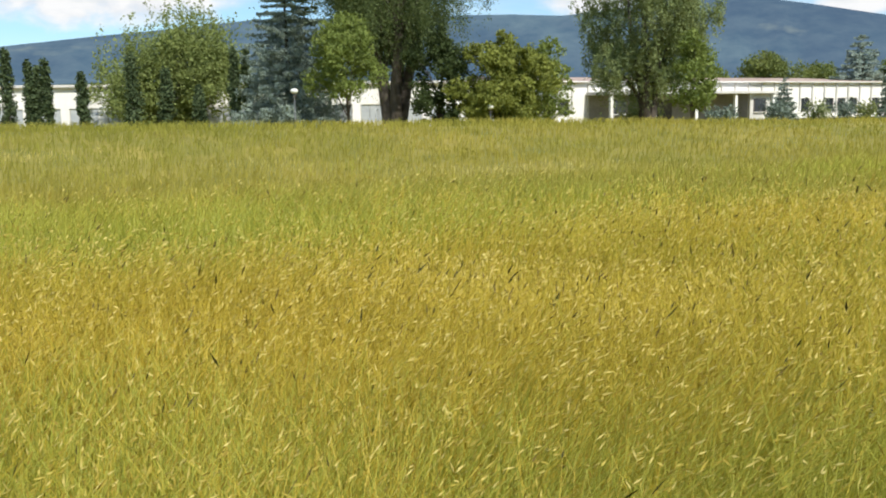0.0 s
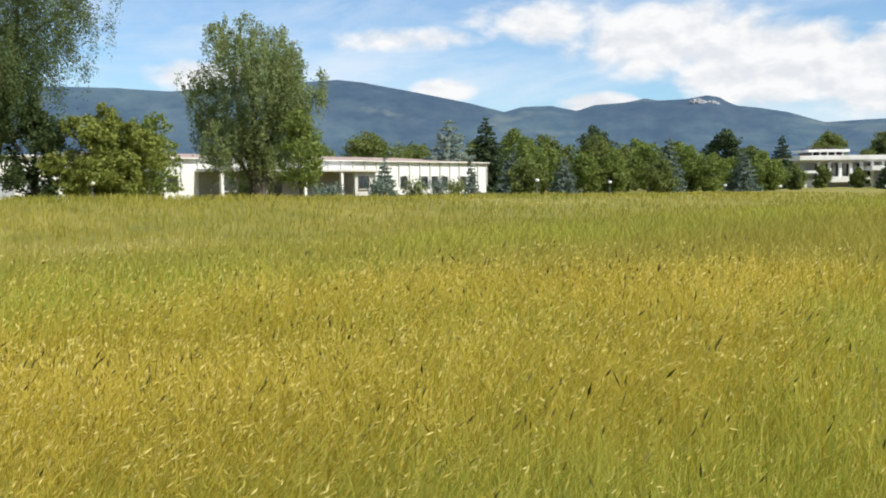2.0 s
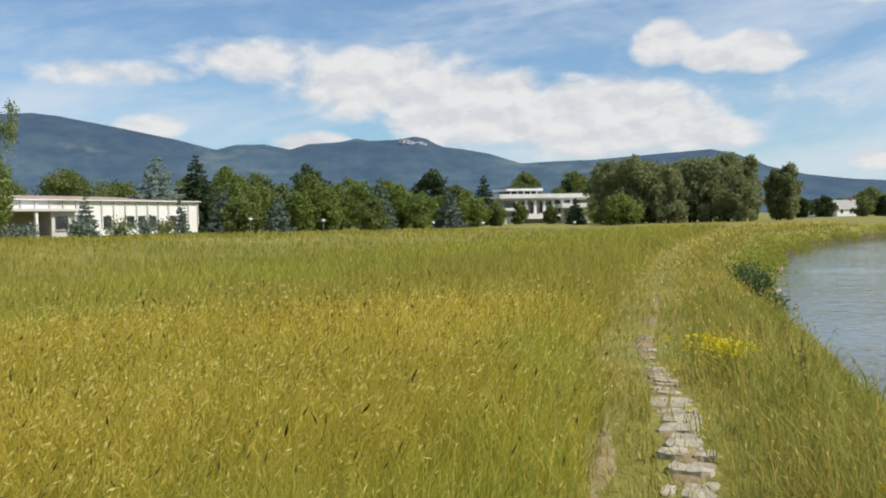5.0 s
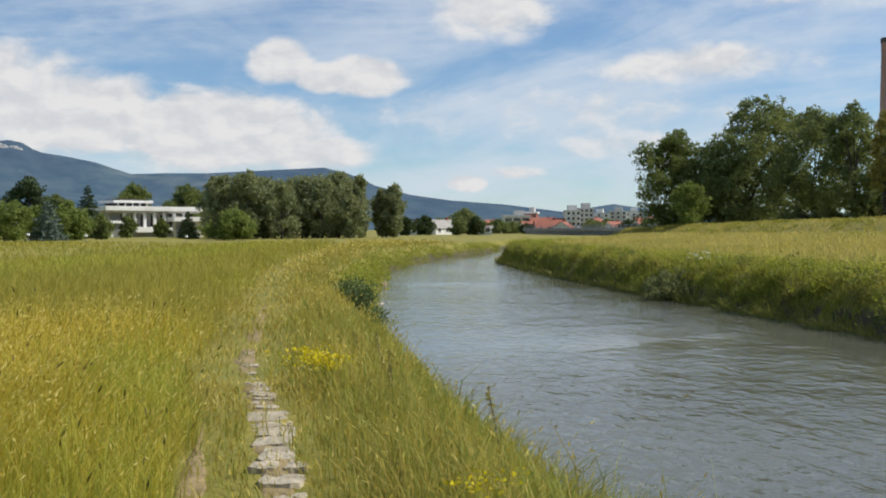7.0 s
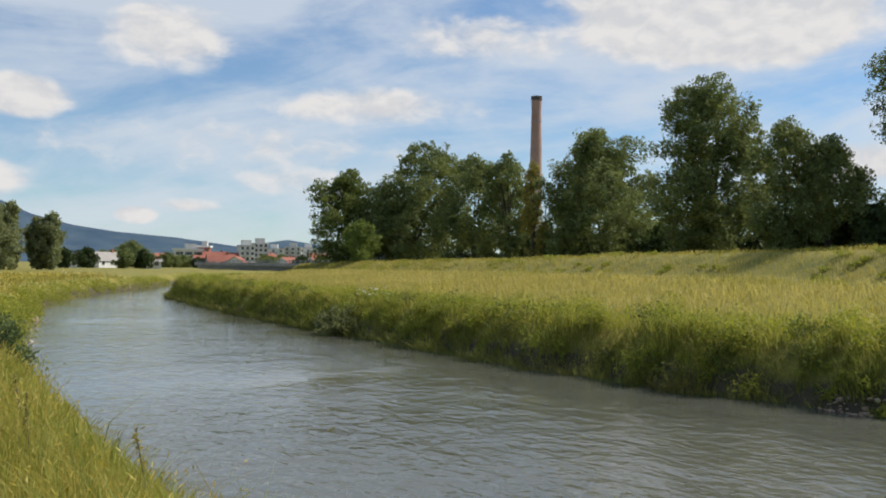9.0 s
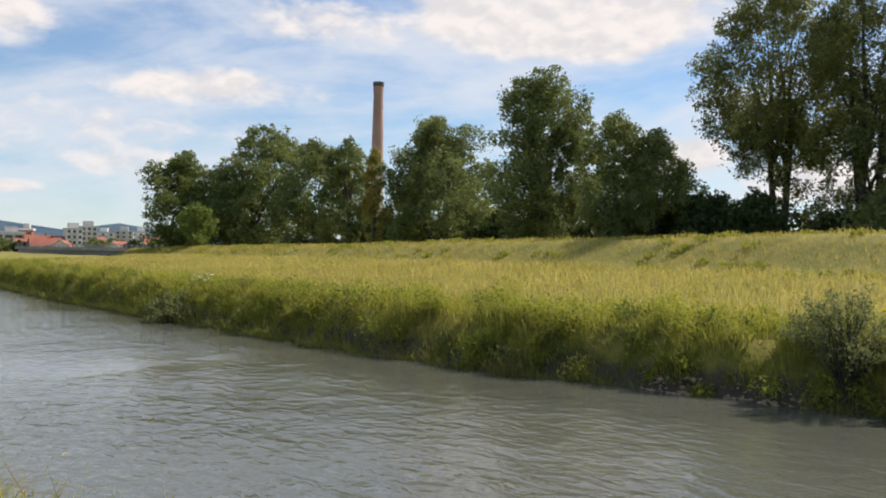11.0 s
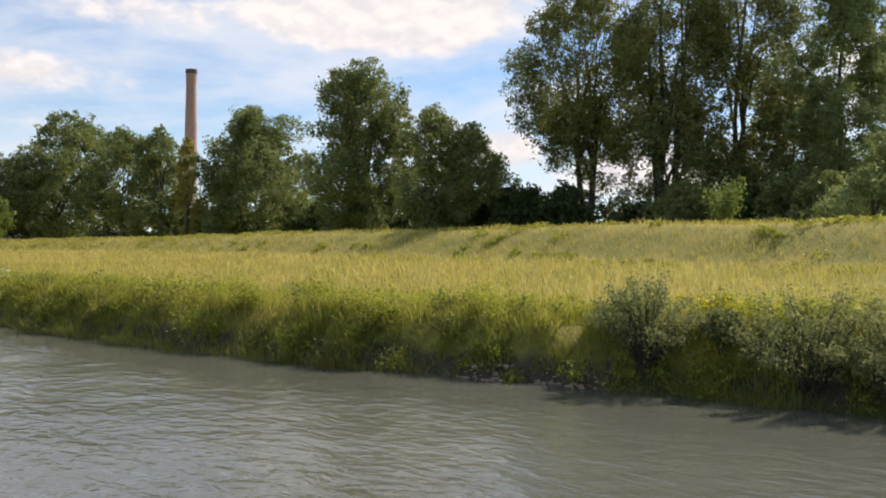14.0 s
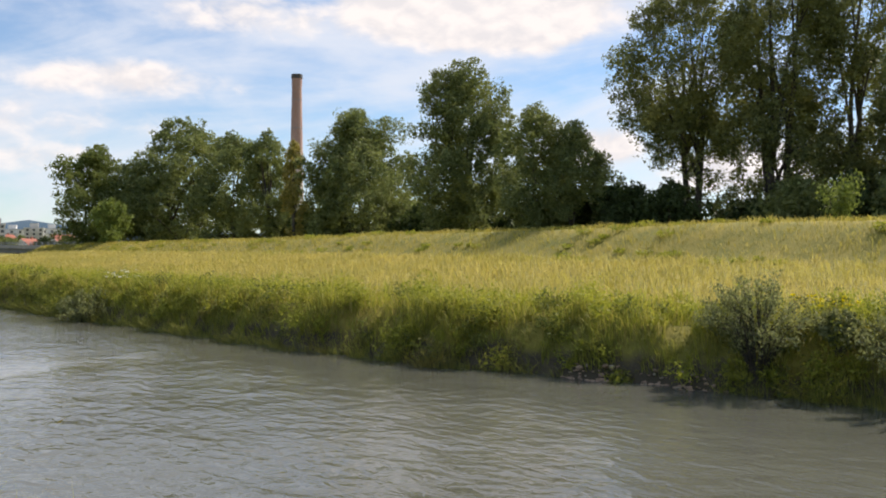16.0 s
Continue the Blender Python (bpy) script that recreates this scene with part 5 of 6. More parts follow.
def white_hall():
    p, q = heading(0.45, 96.0), heading(-18.55, 131.0)
    a, length = frame_at(p, q)
    e = base("white_hall", pose(p[0], p[1], 0.5, 0, 0, a), "long low white hall with a flat reddish roof", "building")
    wall_h, deep = 4.0, 17.0
    bays = 26
    bw = length / bays
    # front wall built bay by bay, with the openings left free
    wins = [k for k in range(bays) if k in (0, 13, 15, 17, 19, 20, 21, 23, 24)]
    for k in range(bays):
        x0, x1 = k * bw, (k + 1) * bw
        bm = bmesh.new()
        if k in wins:
            box(bm, x0, 0, 0, x0 + 0.3, 0.35, wall_h)
            box(bm, x1 - 0.3, 0, 0, x1, 0.35, wall_h)
            box(bm, x0 + 0.3, 0, 0, x1 - 0.3, 0.35, 0.75)
            box(bm, x0 + 0.3, 0, 2.25, x1 - 0.3, 0.35, wall_h)
        else:
            box(bm, x0, 0, 0, x1, 0.35, wall_h)
        part("wall_panel", bm, M["plaster"], e)
    part("end_wall", boxed(0, 0.352, 0, 0.35, deep, wall_h), M["plaster"], e)
    part("end_wall", boxed(length - 0.35, 0.352, 0, length, deep, wall_h), M["plaster"], e)
    part("back_wall", boxed(0.352, deep - 0.35, 0, length - 0.352, deep, wall_h), M["plaster"], e)
    for k in wins:
        window(e, k * bw + 0.3, 0.75, (k + 1) * bw - 0.3, 2.25, 0.14)
    for k in range(bays + 1):
        if 3 <= k <= 10:
            continue
        part("pilaster", boxed(k * bw - 0.09, -0.14, 1.0, k * bw + 0.09, -0.003, wall_h - 0.05), M["plaster_grey"], e, "thin grey upright rib")
    part("roof", boxed(-0.4, -0.5, wall_h + 0.004, length + 0.4, deep + 0.4, wall_h + 0.12, 0.02), M["plaster"], e, "white roof edge")
    bm = bmesh.new()
    vs = [bm.verts.new(c) for c in ((-0.2, -0.3, wall_h + 0.124), (length + 0.2, -0.3, wall_h + 0.124), (length + 0.2, deep, wall_h + 1.25), (-0.2, deep, wall_h + 1.25), (-0.2, deep, wall_h + 0.124), (length + 0.2, deep, wall_h + 0.124))]
    for f in ((0, 1, 2, 3), (3, 2, 5, 4), (0, 3, 4), (1, 5, 2)):
        bm.faces.new([vs[k] for k in f])
    part("roof_sheet", bm, M["roof_tin"], e, "faded reddish-brown roof covering")
    # entrance porch
    x0, x1 = 0.07 * length, 0.505 * length
    porch = part("porch_roof", boxed(x0, -4.2, 2.72, x1, -0.15, 3.02, 0.03), M["plaster_grey"], e)
    # grey sheet before the white wall; the porch's shade is in its colour
    part("recess_shade", boxed(x0 + 0.4, -0.147, 0, x1 - 0.4, -0.09, 2.715), M["roof_grey"], e, "grey sheet under the porch, its shade put into the colour")
    for k in range(5):
        px = x0 + 0.4 + (x1 - x0 - 0.8) * k / 4
        part("porch_post", boxed(px - 0.16, -4.0, 0, px + 0.16, -3.7, 2.715), M["plaster"], e)
    part("porch_wall", boxed(x1 - 3.4, -3.55, 0, x1 - 0.4, -3.3, 2.715), M["plaster_grey"], e)
    window(e, x1 - 2.9, 0.8, x1 - 1.2, 2.2, -3.6)
    window(e, x0 + 0.8, 0.8, x0 + 2.4, 2.2, -3.6)
    part("door", boxed(x0 + 9.0, -0.22, 0, x0 + 11.0, -0.151, 2.2), M["dark_trim"], e, "dark double entrance door")


white_hall()


def low_wing():
    """The lower white wing, seen between the thujas and below the willow."""
    p, q = heading(32.5, 92), heading(4.0, 88)
    a, length = frame_at(p, q)
    e = base("low_wing", pose(p[0], p[1], 0.25, 0, 0, a), "low white wing half hidden by trees", "building")
    bm = bmesh.new()
    box(bm, 0, 0, 0, length, 0.3, 0.7)
    box(bm, 0, 0, 2.3, length, 0.3, 4.1)
    bays = 14
    bw = length / bays
    for k in range(bays + 1):
        box(bm, max(0, k * bw - 0.35), 0.002, 0.7, min(length, k * bw + 0.35), 0.298, 2.3)
    part("front_wall", bm, M["plaster"], e)
    part("end_wall", boxed(0, 0.302, 0, 0.3, 10, 4.1), M["plaster"], e)
    part("end_wall", boxed(length - 0.3, 0.302, 0, length, 10, 4.1), M["plaster"], e)
    part("back_wall", boxed(0.302, 9.7, 0, length - 0.302, 10, 4.1), M["plaster"], e)
    for k in range(bays):
        window(e, k * bw + 0.35, 0.7, (k + 1) * bw - 0.35, 2.3, 0.12, 3, M["plaster_grey"], False, M["frosted_glass"])
    part("roof", boxed(-0.4, -0.4, 4.104, length + 0.4, 10.4, 4.35, 0.03), M["plaster_grey"], e)


low_wing()


def gabled_house(az, d, w, deep, wall_h, roof_h, turn, wall, roof, label, storeys=1, group="", z=0.0):
    px, py = heading(az, d)
    e = base("house", pose(px, py, z, 0, 0, turn), label, "house", group)
    part("wall", boxed(-w / 2, -deep / 2, -0.5, w / 2, deep / 2, wall_h), wall, e)
    bm = bmesh.new()
    o = 0.4
    vs = [bm.verts.new(c) for c in ((-w / 2 - o, -deep / 2 - o, wall_h - 0.1), (w / 2 + o, -deep / 2 - o, wall_h - 0.1), (w / 2 + o, deep / 2 + o, wall_h - 0.1), (-w / 2 - o, deep / 2 + o, wall_h - 0.1),
                                    (-w / 2 - o, 0, wall_h + roof_h), (w / 2 + o, 0, wall_h + roof_h))]
    for f in ((0, 1, 5, 4), (2, 3, 4, 5), (3, 2, 1, 0)):
        bm.faces.new([vs[k] for k in f])
    part("roof", bm, roof, e)
    for sx in (-1, 1):
        bm = bmesh.new()
        g = [bm.verts.new((sx * w / 2 * 0.999, yy, zz)) for yy, zz in ((-deep / 2, wall_h - 0.06), (deep / 2, wall_h - 0.06), (0, wall_h + roof_h * 0.96))]
        g2 = [bm.verts.new((sx * (w / 2 - 0.25), yy, zz)) for yy, zz in ((-deep / 2, wall_h - 0.06), (deep / 2, wall_h - 0.06), (0, wall_h + roof_h * 0.96))]
        bm.faces.new(g)
        bm.faces.new(g2[::-1])
        for k in range(3):
            bm.faces.new((g[k], g2[k], g2[(k + 1) % 3], g[(k + 1) % 3]))
        part("gable", bm, wall, e)
    part("chimney", boxed(w * 0.2, -0.3, wall_h + roof_h * 0.4, w * 0.2 + 0.6, 0.3, wall_h + roof_h + 0.7), M["roof_tile"], e)
    n = max(2, int(w / 3))
    for s in range(storeys):
        for k in range(n):
            cx = -w / 2 + w * (k + 0.5) / n
            zz = 0.9 + s * wall_h / storeys
            window(e, cx - 0.55, zz, cx + 0.55, zz + 1.3, -deep / 2 - 0.03, 2)
    return e


def block(az, d, w, deep, h, turn, wall, label, storeys, z=0.0):
    px, py = heading(az, d)
    e = base("apartment_block", pose(px, py, z, 0, 0, turn), label, "apartment building", "town beyond the bridge")
    part("wall", boxed(-w / 2, -deep / 2, -0.5, w / 2, deep / 2, h), wall, e)
    part("roof", boxed(-w / 2 - 0.3, -deep / 2 - 0.3, h + 0.004, w / 2 + 0.3, deep / 2 + 0.3, h + 0.6), M["plaster_grey"], e)
    part("stair_head", boxed(-2, -2, h + 0.605, 2, 2, h + 2.8), wall, e)
    n = max(3, int(w / 3.2))
    for s in range(storeys):
        for k in range(n):
            cx = -w / 2 + w * (k + 0.5) / n
            zz = 0.9 + s * h / storeys
            window(e, cx - 0.6, zz, cx + 0.6, zz + 1.25, -deep / 2 - 0.03, 1, None, False)
        if s:
            part("balcony", boxed(-w * 0.2, -deep / 2 - 1.2, s * h / storeys, w * 0.2, -deep / 2 - 0.005, s * h / storeys + 1.0), M["plaster_grey"], e)


def flat_block(az, d, w, deep, h, el_turn, wall, label, name="office_building"):
    """A low modern building of stacked white bands of windows under a flat roof."""
    px, py = heading(az, d)
    e = base(name, pose(px, py, 0, 0, 0, az + el_turn), label, "building", "town beyond the bridge")
    part("wall", boxed(-w / 2, -deep / 2, -0.5, w / 2, deep / 2, h), wall, e)
    part("roof", boxed(-w / 2 - 0.6, -deep / 2 - 0.6, h + 0.004, w / 2 + 0.6, deep / 2 + 0.6, h + 0.9), M["plaster"], e)
    part("plant_room", boxed(-w * 0.1, -2, h + 0.904, w * 0.3, 3, h + 3.2), M["plaster_grey"], e)
    n = max(3, int(w / 4))
    for z in (h - 2.4, h - 5.6):
        for k in range(n):
            x = -w / 2 + w * k / n
            window(e, x + 0.4, z, x + w / n - 0.4, z + 1.6, -deep / 2 - 0.03, 2, None, False)


def town():
    gabled_house(-56.1, 290, 11, 4.4, 2.0, 2.6, -6, M["plaster"], M["roof_grey"], "white gabled house with a grey roof", 1, "riverside houses")
    gabled_house(-54.2, 280, 7, 5, 2.4, 1.6, -54, M["plaster"], M["roof_grey"], "small white shed beside the river", 1, "riverside houses")
    gabled_house(-58.6, 268, 5, 3, 2.0, 0.6, -58, M["plaster"], M["roof_grey"], "white caravan-like hut on the river bank", 1, "riverside houses")
    for az, d, w, deep, wh, rh, turn in ((-62.5, 330, 9, 9, 1.7, 3.2, 8), (-63.45, 318, 6, 7, 1.6, 2.5, 75), (-61.5, 380, 8, 8, 2.4, 2.4, 20), (-63.3, 430, 10, 8, 4.0, 2.6, -15), (-62.2, 470, 12, 8, 4.8, 2.6, 5), (-59.1, 520, 8, 8, 4.4, 2.4, 30),
                                         (-66.4, 360, 7, 7, 2.0, 2.4, 50), (-68.2, 420, 8, 8, 4.0, 2.6, 20), (-60.1, 480, 7, 7, 4.4, 2.2, -40), (-65.2, 470, 8, 8, 4.4, 2.6, 35), (-57.9, 560, 8, 8, 5.0, 2.6, 10)):
        gabled_house(az, d, w, deep, wh, rh, az + turn, M["plaster"], M["roof_tile"], "town house with an orange tiled roof", 1, "town beyond the bridge")
    flat_block(-60.6, 480, 13, 9, 7.9, 6, M["plaster"], "white flat-roofed office building with window bands")
    flat_block(-61.5, 490, 6.5, 8, 9.6, -8, M["roof_tile"], "brick-red town building with a flat roof", "red_building")
    for az, d, w, h, st in ((-63.95, 430, 6.5, 9.4, 4), (-64.75, 440, 6.5, 10.6, 5), (-66.7, 520, 9, 10.5, 5), (-65.6, 540, 12, 10.0, 4), (-67.6, 560, 11, 11.0, 4), (-69.0, 560, 12, 10.0, 4)):
        block(az, d, w, 9, h, az + random.uniform(-12, 12), M["plaster"] if st < 5 else M["plaster_grey"], "pale apartment block in the distant town", st)
    for az, d, w, wh, rh in ((27.3, 190, 12, 4.4, 2.4), (30.8, 180, 10, 3.6, 2.0), (24.6, 260, 10, 6.0, 2.6), (28.6, 330, 12, 9.0, 3.0)):
        gabled_house(az, d, w, 9, wh, rh, az + 10, M["plaster"], M["roof_tile"], "house with a red tiled roof behind the thujas", 1, "houses behind the thujas")


town()


def flat_villa():
    """The terraced white house with stacked flat roofs."""
    d = 200.0
    p, q = heading(-36.45, d), heading(-42.1, d)
    a, w = frame_at(p, q)
    w *= 1.04
    mx, my = (p[0] + q[0]) / 2, (p[1] + q[1]) / 2
    a += 24
    p = (mx - w / 2 * math.cos(radians(a)), my - w / 2 * math.sin(radians(a)))
    e = base("flat_roofed_house", pose(p[0], p[1], 0.0, 0, 0, a), "white terraced house with stacked flat roofs", "house")
    part("lower_wall", boxed(1.6, 1.5, -0.3, w - 1.6, 11, 1.7), M["plaster"], e)
    part("recessed_wall", boxed(2.4, 3.4, 1.704, w - 2.4, 11, 5.1), M["plaster_grey"], e)
    part("main_roof", boxed(-0.2, -0.6, 5.5, w + 0.3, 12.0, 6.4, 0.04), M["plaster"], e)
    part("roof_soffit", boxed(0.5, 0.1, 5.1, w - 0.5, 11.3, 5.496), M["plaster_grey"], e)
    part("upper_storey", boxed(3.4, 2.6, 6.404, 9.4, 9.0, 7.1), M["dark_trim"], e, "dark recessed upper storey")
    for k in range(5):
        part("post", boxed(3.2 + k * 1.5, 1.9, 6.404, 3.42 + k * 1.5, 2.12, 7.1), M["plaster"], e)
    window(e, 3.6, 6.5, 9.2, 7.05, 2.53, 5, None, False)
    part("upper_roof", boxed(2.2, 1.4, 7.104, 10.4, 10.0, 7.6, 0.04), M["plaster"], e)
    part("roof_plinth", boxed(3.6, 2.2, 7.604, 8.4, 9.2, 7.9), M["dark_trim"], e)
    part("terrace", boxed(w - 7.4, -2.2, 3.4, w + 0.2, 1.4, 4.3, 0.03), M["plaster"], e)
    part("terrace", boxed(5.6, -1.4, 1.2, 13.2, 1.45, 2.3, 0.03), M["plaster"], e)
    for k in range(7):
        x = 4.0 + k * (w - 8.0) / 6
        part("pillar", boxed(x - 0.28, 0.3, 1.4 if k < 5 else -0.2, x + 0.28, 0.86, 5.096), M["plaster"], e)
    for k in range(6):
        x = 4.4 + k * (w - 8.0) / 6
        window(e, x, 2.0, x + (w - 8.0) / 6 - 0.8, 4.8, 3.34, 2, None, False)
    part("stair_block", boxed(w - 3.4, -1.0, -0.3, w - 0.6, 1.4, 3.396), M["plaster"], e)
    part("porch_slab", boxed(-0.6, 0.2, 3.0, 3.6, 3.3, 3.5, 0.03), M["plaster"], e)


flat_villa()


# ---- chimney ----
def factory_chimney():
    px, py = heading(-81.28, 235.0)
    e = base("factory_chimney", pose(px, py, 0.5), "tall round brick factory chimney tapering upwards", "chimney")
    h, r0, r1, sides = 43.5, 2.0, 1.13, 40
    rings = 24
    bm = bmesh.new()
    layer = bm.loops.layers.uv.new("uv")
    grid = []
    for k in range(rings + 1):
        t = k / rings
        r = r0 + (r1 - r0) * t
        if k == rings - 1:
            r += 0.10
        if k == rings:
            r += 0.12
        grid.append([bm.verts.new((r * math.cos(2 * math.pi * s / sides), r * math.sin(2 * math.pi * s / sides), h * t)) for s in range(sides)])
    for k in range(rings):
        for s in range(sides):
            f = bm.faces.new((grid[k][s], grid[k][(s + 1) % sides], grid[k + 1][(s + 1) % sides], grid[k + 1][s]))
            f.smooth = True
            for lp, (a, b) in zip(f.loops, ((s, k), (s + 1, k), (s + 1, k + 1), (s, k + 1))):
                lp[layer].uv = (a / sides * 10.0, b / rings * h)
    part("shaft", bm, M["chimney_brick"], e)
    bm = bmesh.new()
    rows = []
    for r, z in ((r1 + 0.2, h - 0.9), (r1 + 0.24, h - 0.85), (r1 + 0.24, h + 0.15), (r1 - 0.3, h + 0.15), (r1 - 0.3, h - 3.0)):
        rows.append([bm.verts.new((r * math.cos(2 * math.pi * s / sides), r * math.sin(2 * math.pi * s / sides), z)) for s in range(sides)])
    for a, b in zip(rows, rows[1:]):
        for s in range(sides):
            bm.faces.new((a[s], a[(s + 1) % sides], b[(s + 1) % sides], b[s]))
    part("rim", bm, M["dark_trim"], e, "sooty dark rim")
    for z in (h * 0.3, h * 0.5, h * 0.7, h * 0.86):
        r = r0 + (r1 - r0) * z / h + 0.03
        V, F = [], []
        for s in range(sides):
            for rr, zz in ((r, z - 0.08), (r + 0.03, z - 0.06), (r + 0.03, z + 0.06), (r, z + 0.08)):
                V.append((rr * math.cos(2 * math.pi * s / sides), rr * math.sin(2 * math.pi * s / sides), zz))
            for k in range(3):
                F.append((s * 4 + k, (s + 1) % sides * 4 + k, (s + 1) % sides * 4 + k + 1, s * 4 + k + 1))
        part_np("iron_band", np.array(V), np.array(F), M["steel"], e)


factory_chimney()


# ---- bridge ----
def road_bridge():
    p, q = heading(-61.0, 268.0), heading(-71.5, 196.0)
    a, length = frame_at(p, q)
    e = base("road_bridge", pose(p[0], p[1], 0, 0, 0, a), "low concrete road bridge across the river", "bridge")
    part("deck", boxed(0, 0, 1.1, length, 9, 1.75, 0.05), M["concrete"], e)
    for k in range(4):
        part("girder", boxed(0, 0.9 + k * 2.2, 0.15, length, 1.5 + k * 2.2, 1.096), M["steel"], e, "dark steel girder")
    part("kerb", boxed(0, 0.0, 1.754, length, 0.7, 1.9), M["concrete"], e)
    part("kerb", boxed(0, 8.3, 1.754, length, 9, 1.9), M["concrete"], e)
    for k in range(1, 4):
        x = length * k / 4
        part("pier", boxed(x - 0.6, 1.2, -3, x + 0.6, 7.8, 0.146, 0.05), M["concrete"], e)
    for y in (0.2, 8.75):
        for z in (2.2, 2.55):
            part("rail", boxed(0, y, z, length, y + 0.06, z + 0.06), M["steel"], e)
        for k in range(36):
            x = (k + 0.5) * length / 36
            part("rail_post", boxed(x - 0.04, y - 0.02, 1.9, x + 0.04, y + 0.08, 2.63), M["steel"], e)


road_bridge()


# ---- lamps ----
def globe_lamp(az, d, top):
    px, py = heading(az, d)
    z = float(ground_z(px, py))
    e = base("garden_lamp", pose(px, py, z), "slim garden lamp with a white globe shade", "lamp post", "garden lamps along the promenade")
    h = top - z
    part_np("pole", *tube([(0, 0, -0.2), (0, 0, h * 0.5), (0, 0, h - 0.3)], [0.045, 0.038, 0.03], 8), M["steel"], e, smooth=True)
    bm = bmesh.new()
    bmesh.ops.create_uvsphere(bm, u_segments=16, v_segments=8, radius=0.21)
    for v in bm.verts:
        v.co.z = v.co.z * (0.75 if v.co.z < 0 else 0.6) + h - 0.08
    part("shade", bm, M["lamp_white"], e, "white globe shade", True)
    part_np("collar", *tube([(0, 0, h - 0.42), (0, 0, h - 0.3)], [0.09, 0.11], 8), M["dark_trim"], e)


for az, d, el in ((15.9, 52, 1.4), (4.3, 56, 0.3), (-21.6, 88, 0.18), (-25.9, 95, 0.02), (-32.5, 110, -0.25), (-35.5, 115, -0.33), (-41.0, 125, -0.4)):
    globe_lamp(az, d, 1.6 + d * math.tan(radians(el)) + 0.15)


# ---- path, stones, flowers ----
def stone_path():
    rng = np.random.default_rng(77)
    e = base("stone_path", pose(0, 0, 0), "narrow trodden path of pale broken stone slabs", "path")

    def worn_strip(name, u0, u1, shift, half, label=""):
        """Bare earth with a ragged edge that dips under the turf."""
        us = np.arange(u0, u1, 0.12)
        V, F = [], []
        for k, u in enumerate(us):
            reach = half * rng.uniform(0.6, 1.2) * min(1.0, 0.12 + (u1 - u) / 3.0)
            for o, dz in ((-1.0, -0.03), (-0.5, 0.006), (0.0, 0.01), (0.5, 0.006), (1.0, -0.03)):
                x, y = xy(u, path_v(u) + shift + o * reach)
                V.append((x, y, float(ground_z(x, y)) + dz + rng.uniform(-0.006, 0.006)))
            if k:
                for j in range(4):
                    F.append((5 * k - 5 + j, 5 * k + j, 5 * k + j + 1, 5 * k - 4 + j))
        part_np(name, np.array(V), np.array(F), M["soil"], e, label)

    worn_strip("soil_bed", 1.0, 21, 0.0, 0.19)
    worn_strip("wheel_track", 1.0, 7.9, 0.53, 0.19, "bare reddish earth beside the slabs")
    u = 2.0
    while u < 12.5:
        depth = rng.uniform(0.16, 0.40) if u < 8.5 else rng.uniform(0.1, 0.22)
        full = rng.uniform(0.30, 0.42) if u < 8.5 else 0.24
        cracks = rng.uniform(-0.12, 0.12, 1 if rng.uniform() < 0.45 else 0)
        cuts = np.sort(np.concatenate([[-full / 2, full / 2], cracks])) + rng.uniform(-0.04, 0.04)
        for v0, v1 in zip(cuts, cuts[1:]):
            if v1 - v0 < 0.06 or rng.uniform() > (0.98 if u < 8.6 else 0.78 if u < 9.8 else 0.28):
                continue
            n = 18
            bm = bmesh.new()
            low, top, inner = [], [], []
            rise = rng.uniform(0.0, 0.014)
            tilt = rng.uniform(-0.05, 0.05, 2)
            um, vm = u + depth / 2, path_v(u) + (v0 + v1) / 2
            zm = float(ground_z(*xy(um, vm))) + 0.014 + rise
            for k in range(n):
                t = 2 * math.pi * k / n + 0.39
                sq = min(1.3, 1 / max(abs(math.cos(t)), abs(math.sin(t))))
                chip = rng.uniform(0.82, 1.05)
                du, dv = depth / 2 * math.cos(t) * sq * chip, ((v1 - v0) / 2 - 0.008) * math.sin(t) * sq * chip
                low.append(bm.verts.new((*xy(um + du, vm + dv), zm - 0.06)))
                top.append(bm.verts.new((*xy(um + du * 0.95, vm + dv * 0.95), zm - 0.004 + tilt[0] * du + tilt[1] * dv + rng.uniform(-0.007, 0.004))))
                inner.append(bm.verts.new((*xy(um + du * 0.5, vm + dv * 0.5), zm + 0.5 * (tilt[0] * du + tilt[1] * dv) + rng.uniform(-0.008, 0.008))))
            mid = bm.verts.new((*xy(um, vm), zm + rng.uniform(-0.006, 0.006)))
            for k in range(n):
                j = (k + 1) % n
                bm.faces.new((low[k], low[j], top[j], top[k]))
                bm.faces.new((top[k], top[j], inner[j], inner[k]))
                bm.faces.new((inner[k], inner[j], mid))
            part("slab", bm, M["stone"], e)
        u += depth + rng.uniform(0.015, 0.07)


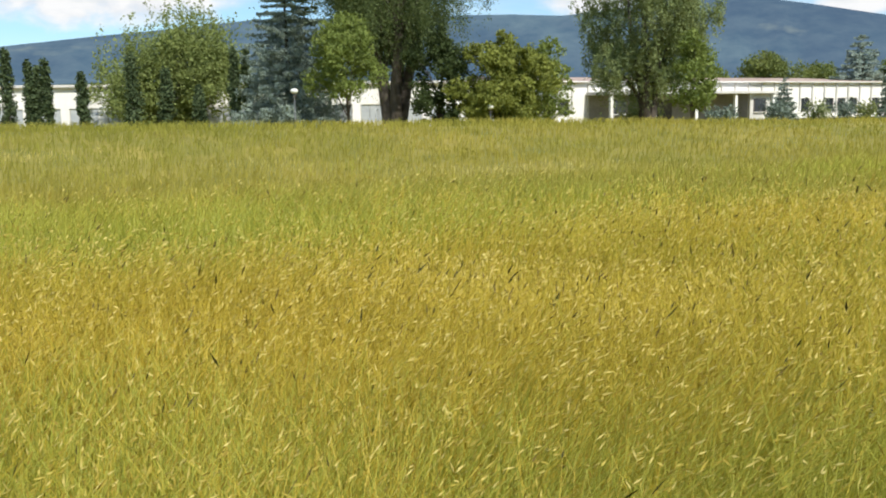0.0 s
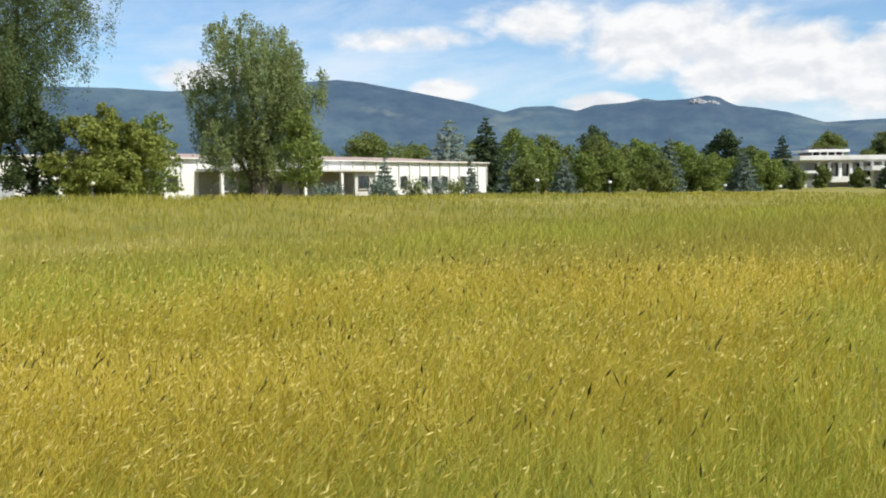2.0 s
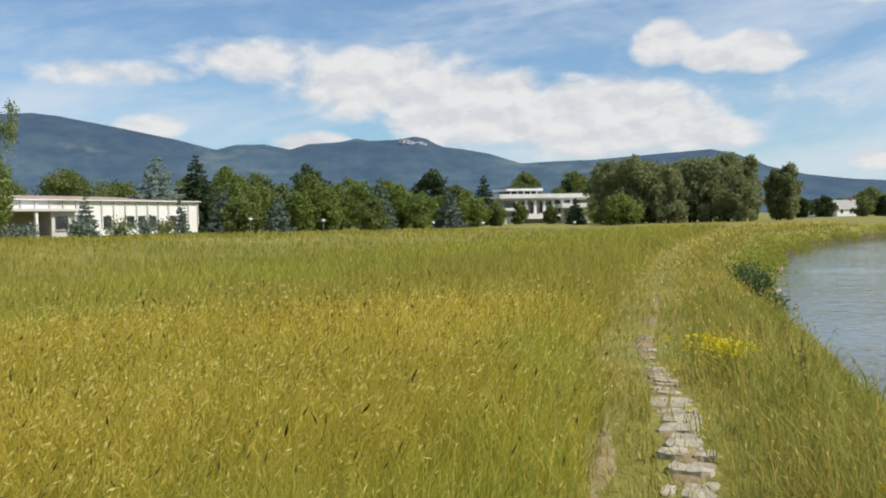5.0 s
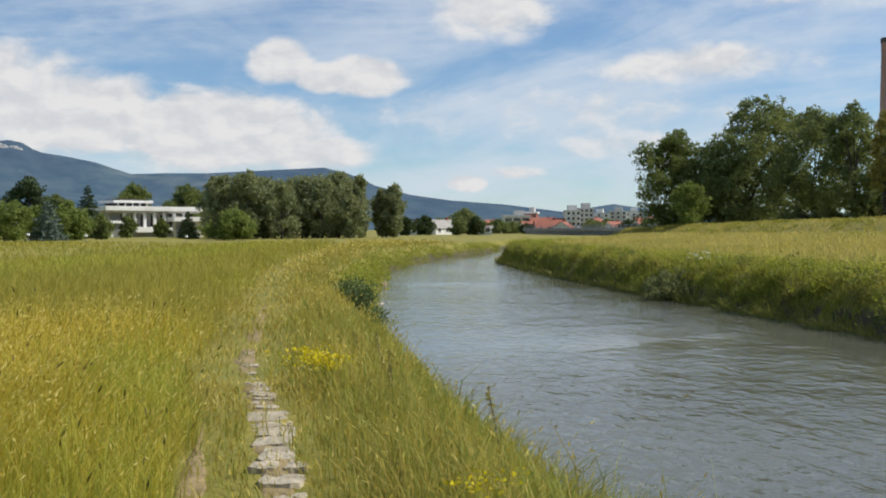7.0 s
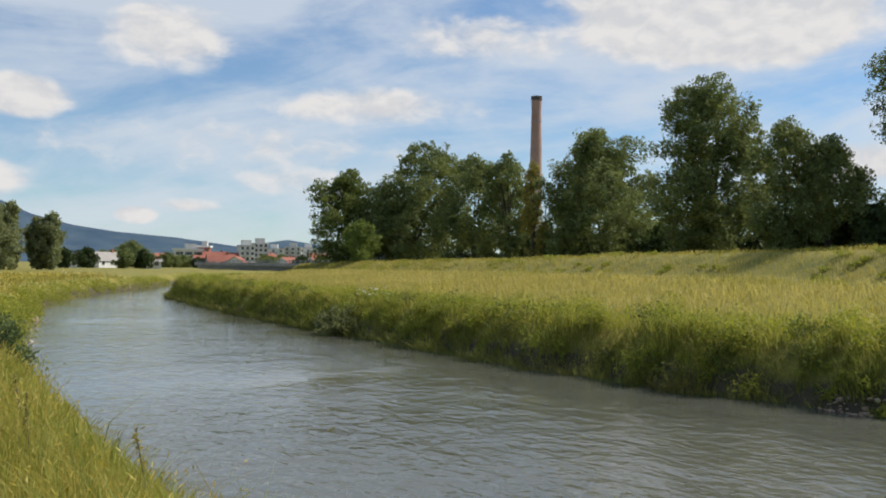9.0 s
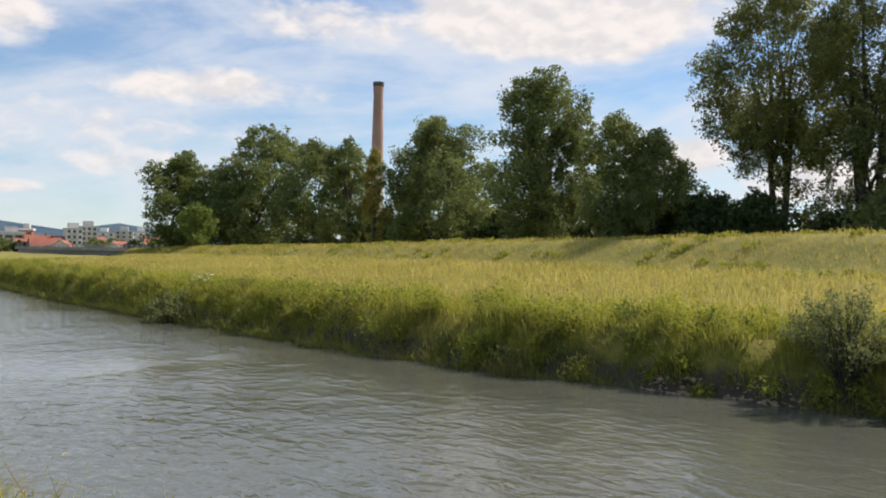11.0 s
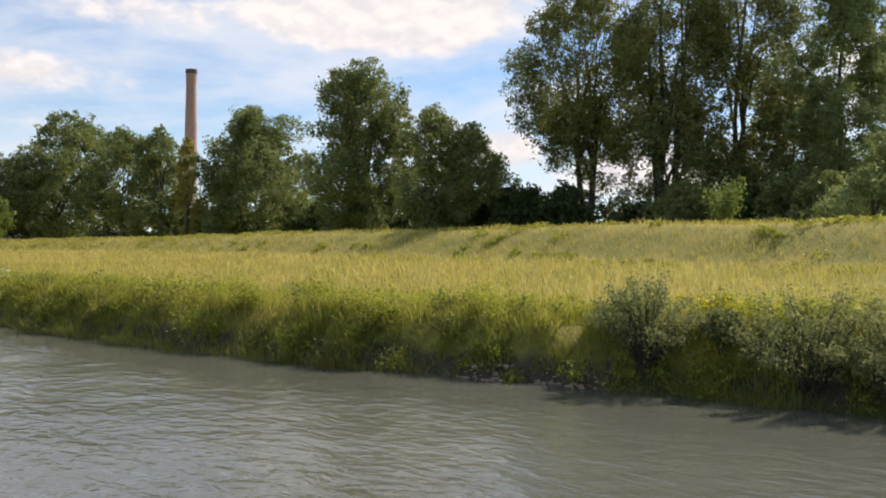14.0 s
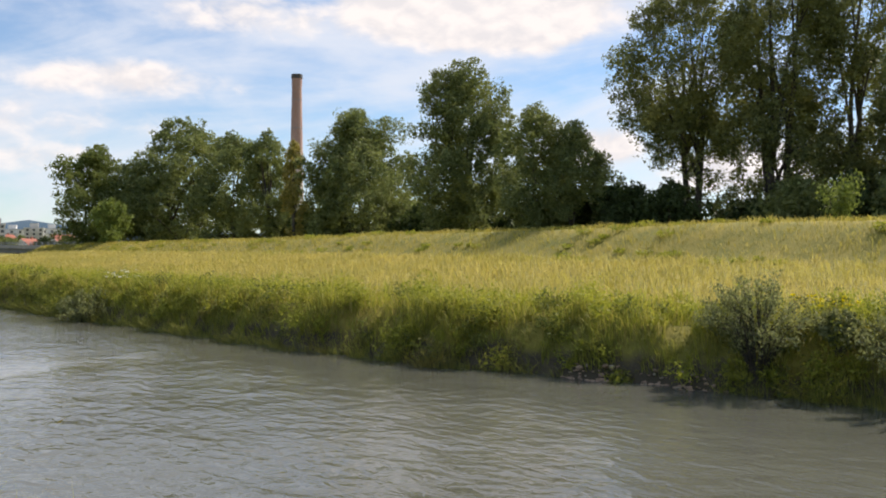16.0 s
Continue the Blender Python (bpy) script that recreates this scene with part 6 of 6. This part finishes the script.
def flower_patch(name, label, mat, u, v, n, spread, h, size, seed):
    rng = np.random.default_rng(seed)
    x, y = xy(u, v)
    e = base(name, pose(x, y, float(ground_z(x, y))), label, "flowers", "wild flowers")
    px, py = x + rng.normal(size=n) * spread, y + rng.normal(size=n) * spread
    V, F, tip, bend = blades(rng, px, py, h * rng.uniform(0.7, 1.1, n), np.full(n, 0.012), 0.15)
    off = np.array([x, y, float(ground_z(x, y))])
    me = mesh_of("stalk", V - off, F, M["grass_green"])
    s = new("stalk", me)
    s.parent = e
    tagged(s, kind="stuff")
    c = np.repeat(tip, 7, 0) + rng.normal(size=(n * 7, 3)) * np.array([0.04, 0.04, 0.015]) - off
    V, F = cards(rng, c, size, np.tile([0, 0, 1.0], (len(c), 1)), 0.9)
    tagged(part_np("blossom", V, F, mat, e), kind="stuff")


def bank_rubble():
    rng = np.random.default_rng(91)
    e = base("bank_rubble", pose(0, 0, 0), "heap of small stones and debris at the waterline", "stones")
    for k in range(250):
        near = k >= 220
        u = rng.uniform(34, 60) if near else rng.uniform(12.4, 16.6)
        v = near_shore(u) + rng.uniform(-0.3, 0.3) if near else far_shore(u) - 0.02 - 0.36 * rng.uniform() ** 1.2
        x, y = xy(u, v)
        r = rng.uniform(0.06, 0.2) if near else 0.025 + 0.06 * rng.uniform() ** 2
        bm = bmesh.new()
        bmesh.ops.create_icosphere(bm, subdivisions=1, radius=r)
        long, flat = rng.uniform(1.0, 1.7), rng.uniform(0.4, 0.75)
        for w in bm.verts:
            w.co = w.co * rng.uniform(0.75, 1.2)
            w.co.x *= long
            w.co.z *= flat
        ob = part("stone", bm, M["rock" if k % 6 else "stone"], e)
        ob.rotation_euler = (rng.uniform(-0.4, 0.4), rng.uniform(-0.4, 0.4), rng.uniform(0, 6.28))
        ob.location = (x, y, max(WATER - 0.03, float(ground_z(x, y))) + r * 0.25)


stone_path()
flower_patch("yellow_flowers", "clump of bright yellow wild flowers beside the path", M["yellow_flower"], 9.9, 0.72, 40, 0.13, 0.40, 0.032, 61)
flower_patch("yellow_flowers", "clump of bright yellow wild flowers beside the path", M["yellow_flower"], 9.7, 0.5, 22, 0.11, 0.38, 0.032, 62)
flower_patch("yellow_flowers", "few yellow flowers low on the near bank", M["yellow_flower"], 4.6, -0.36, 14, 0.1, 0.42, 0.024, 63)
flower_patch("yellow_flowers", "yellow flowers on the bank across the river", M["yellow_flower"], 11.6, -19.6, 30, 0.5, 0.7, 0.07, 64)
flower_patch("white_flowers", "white umbel flowers on the bank across the river", M["white_flower"], 40.0, -13.6, 18, 0.4, 0.8, 0.07, 65)
bank_rubble()
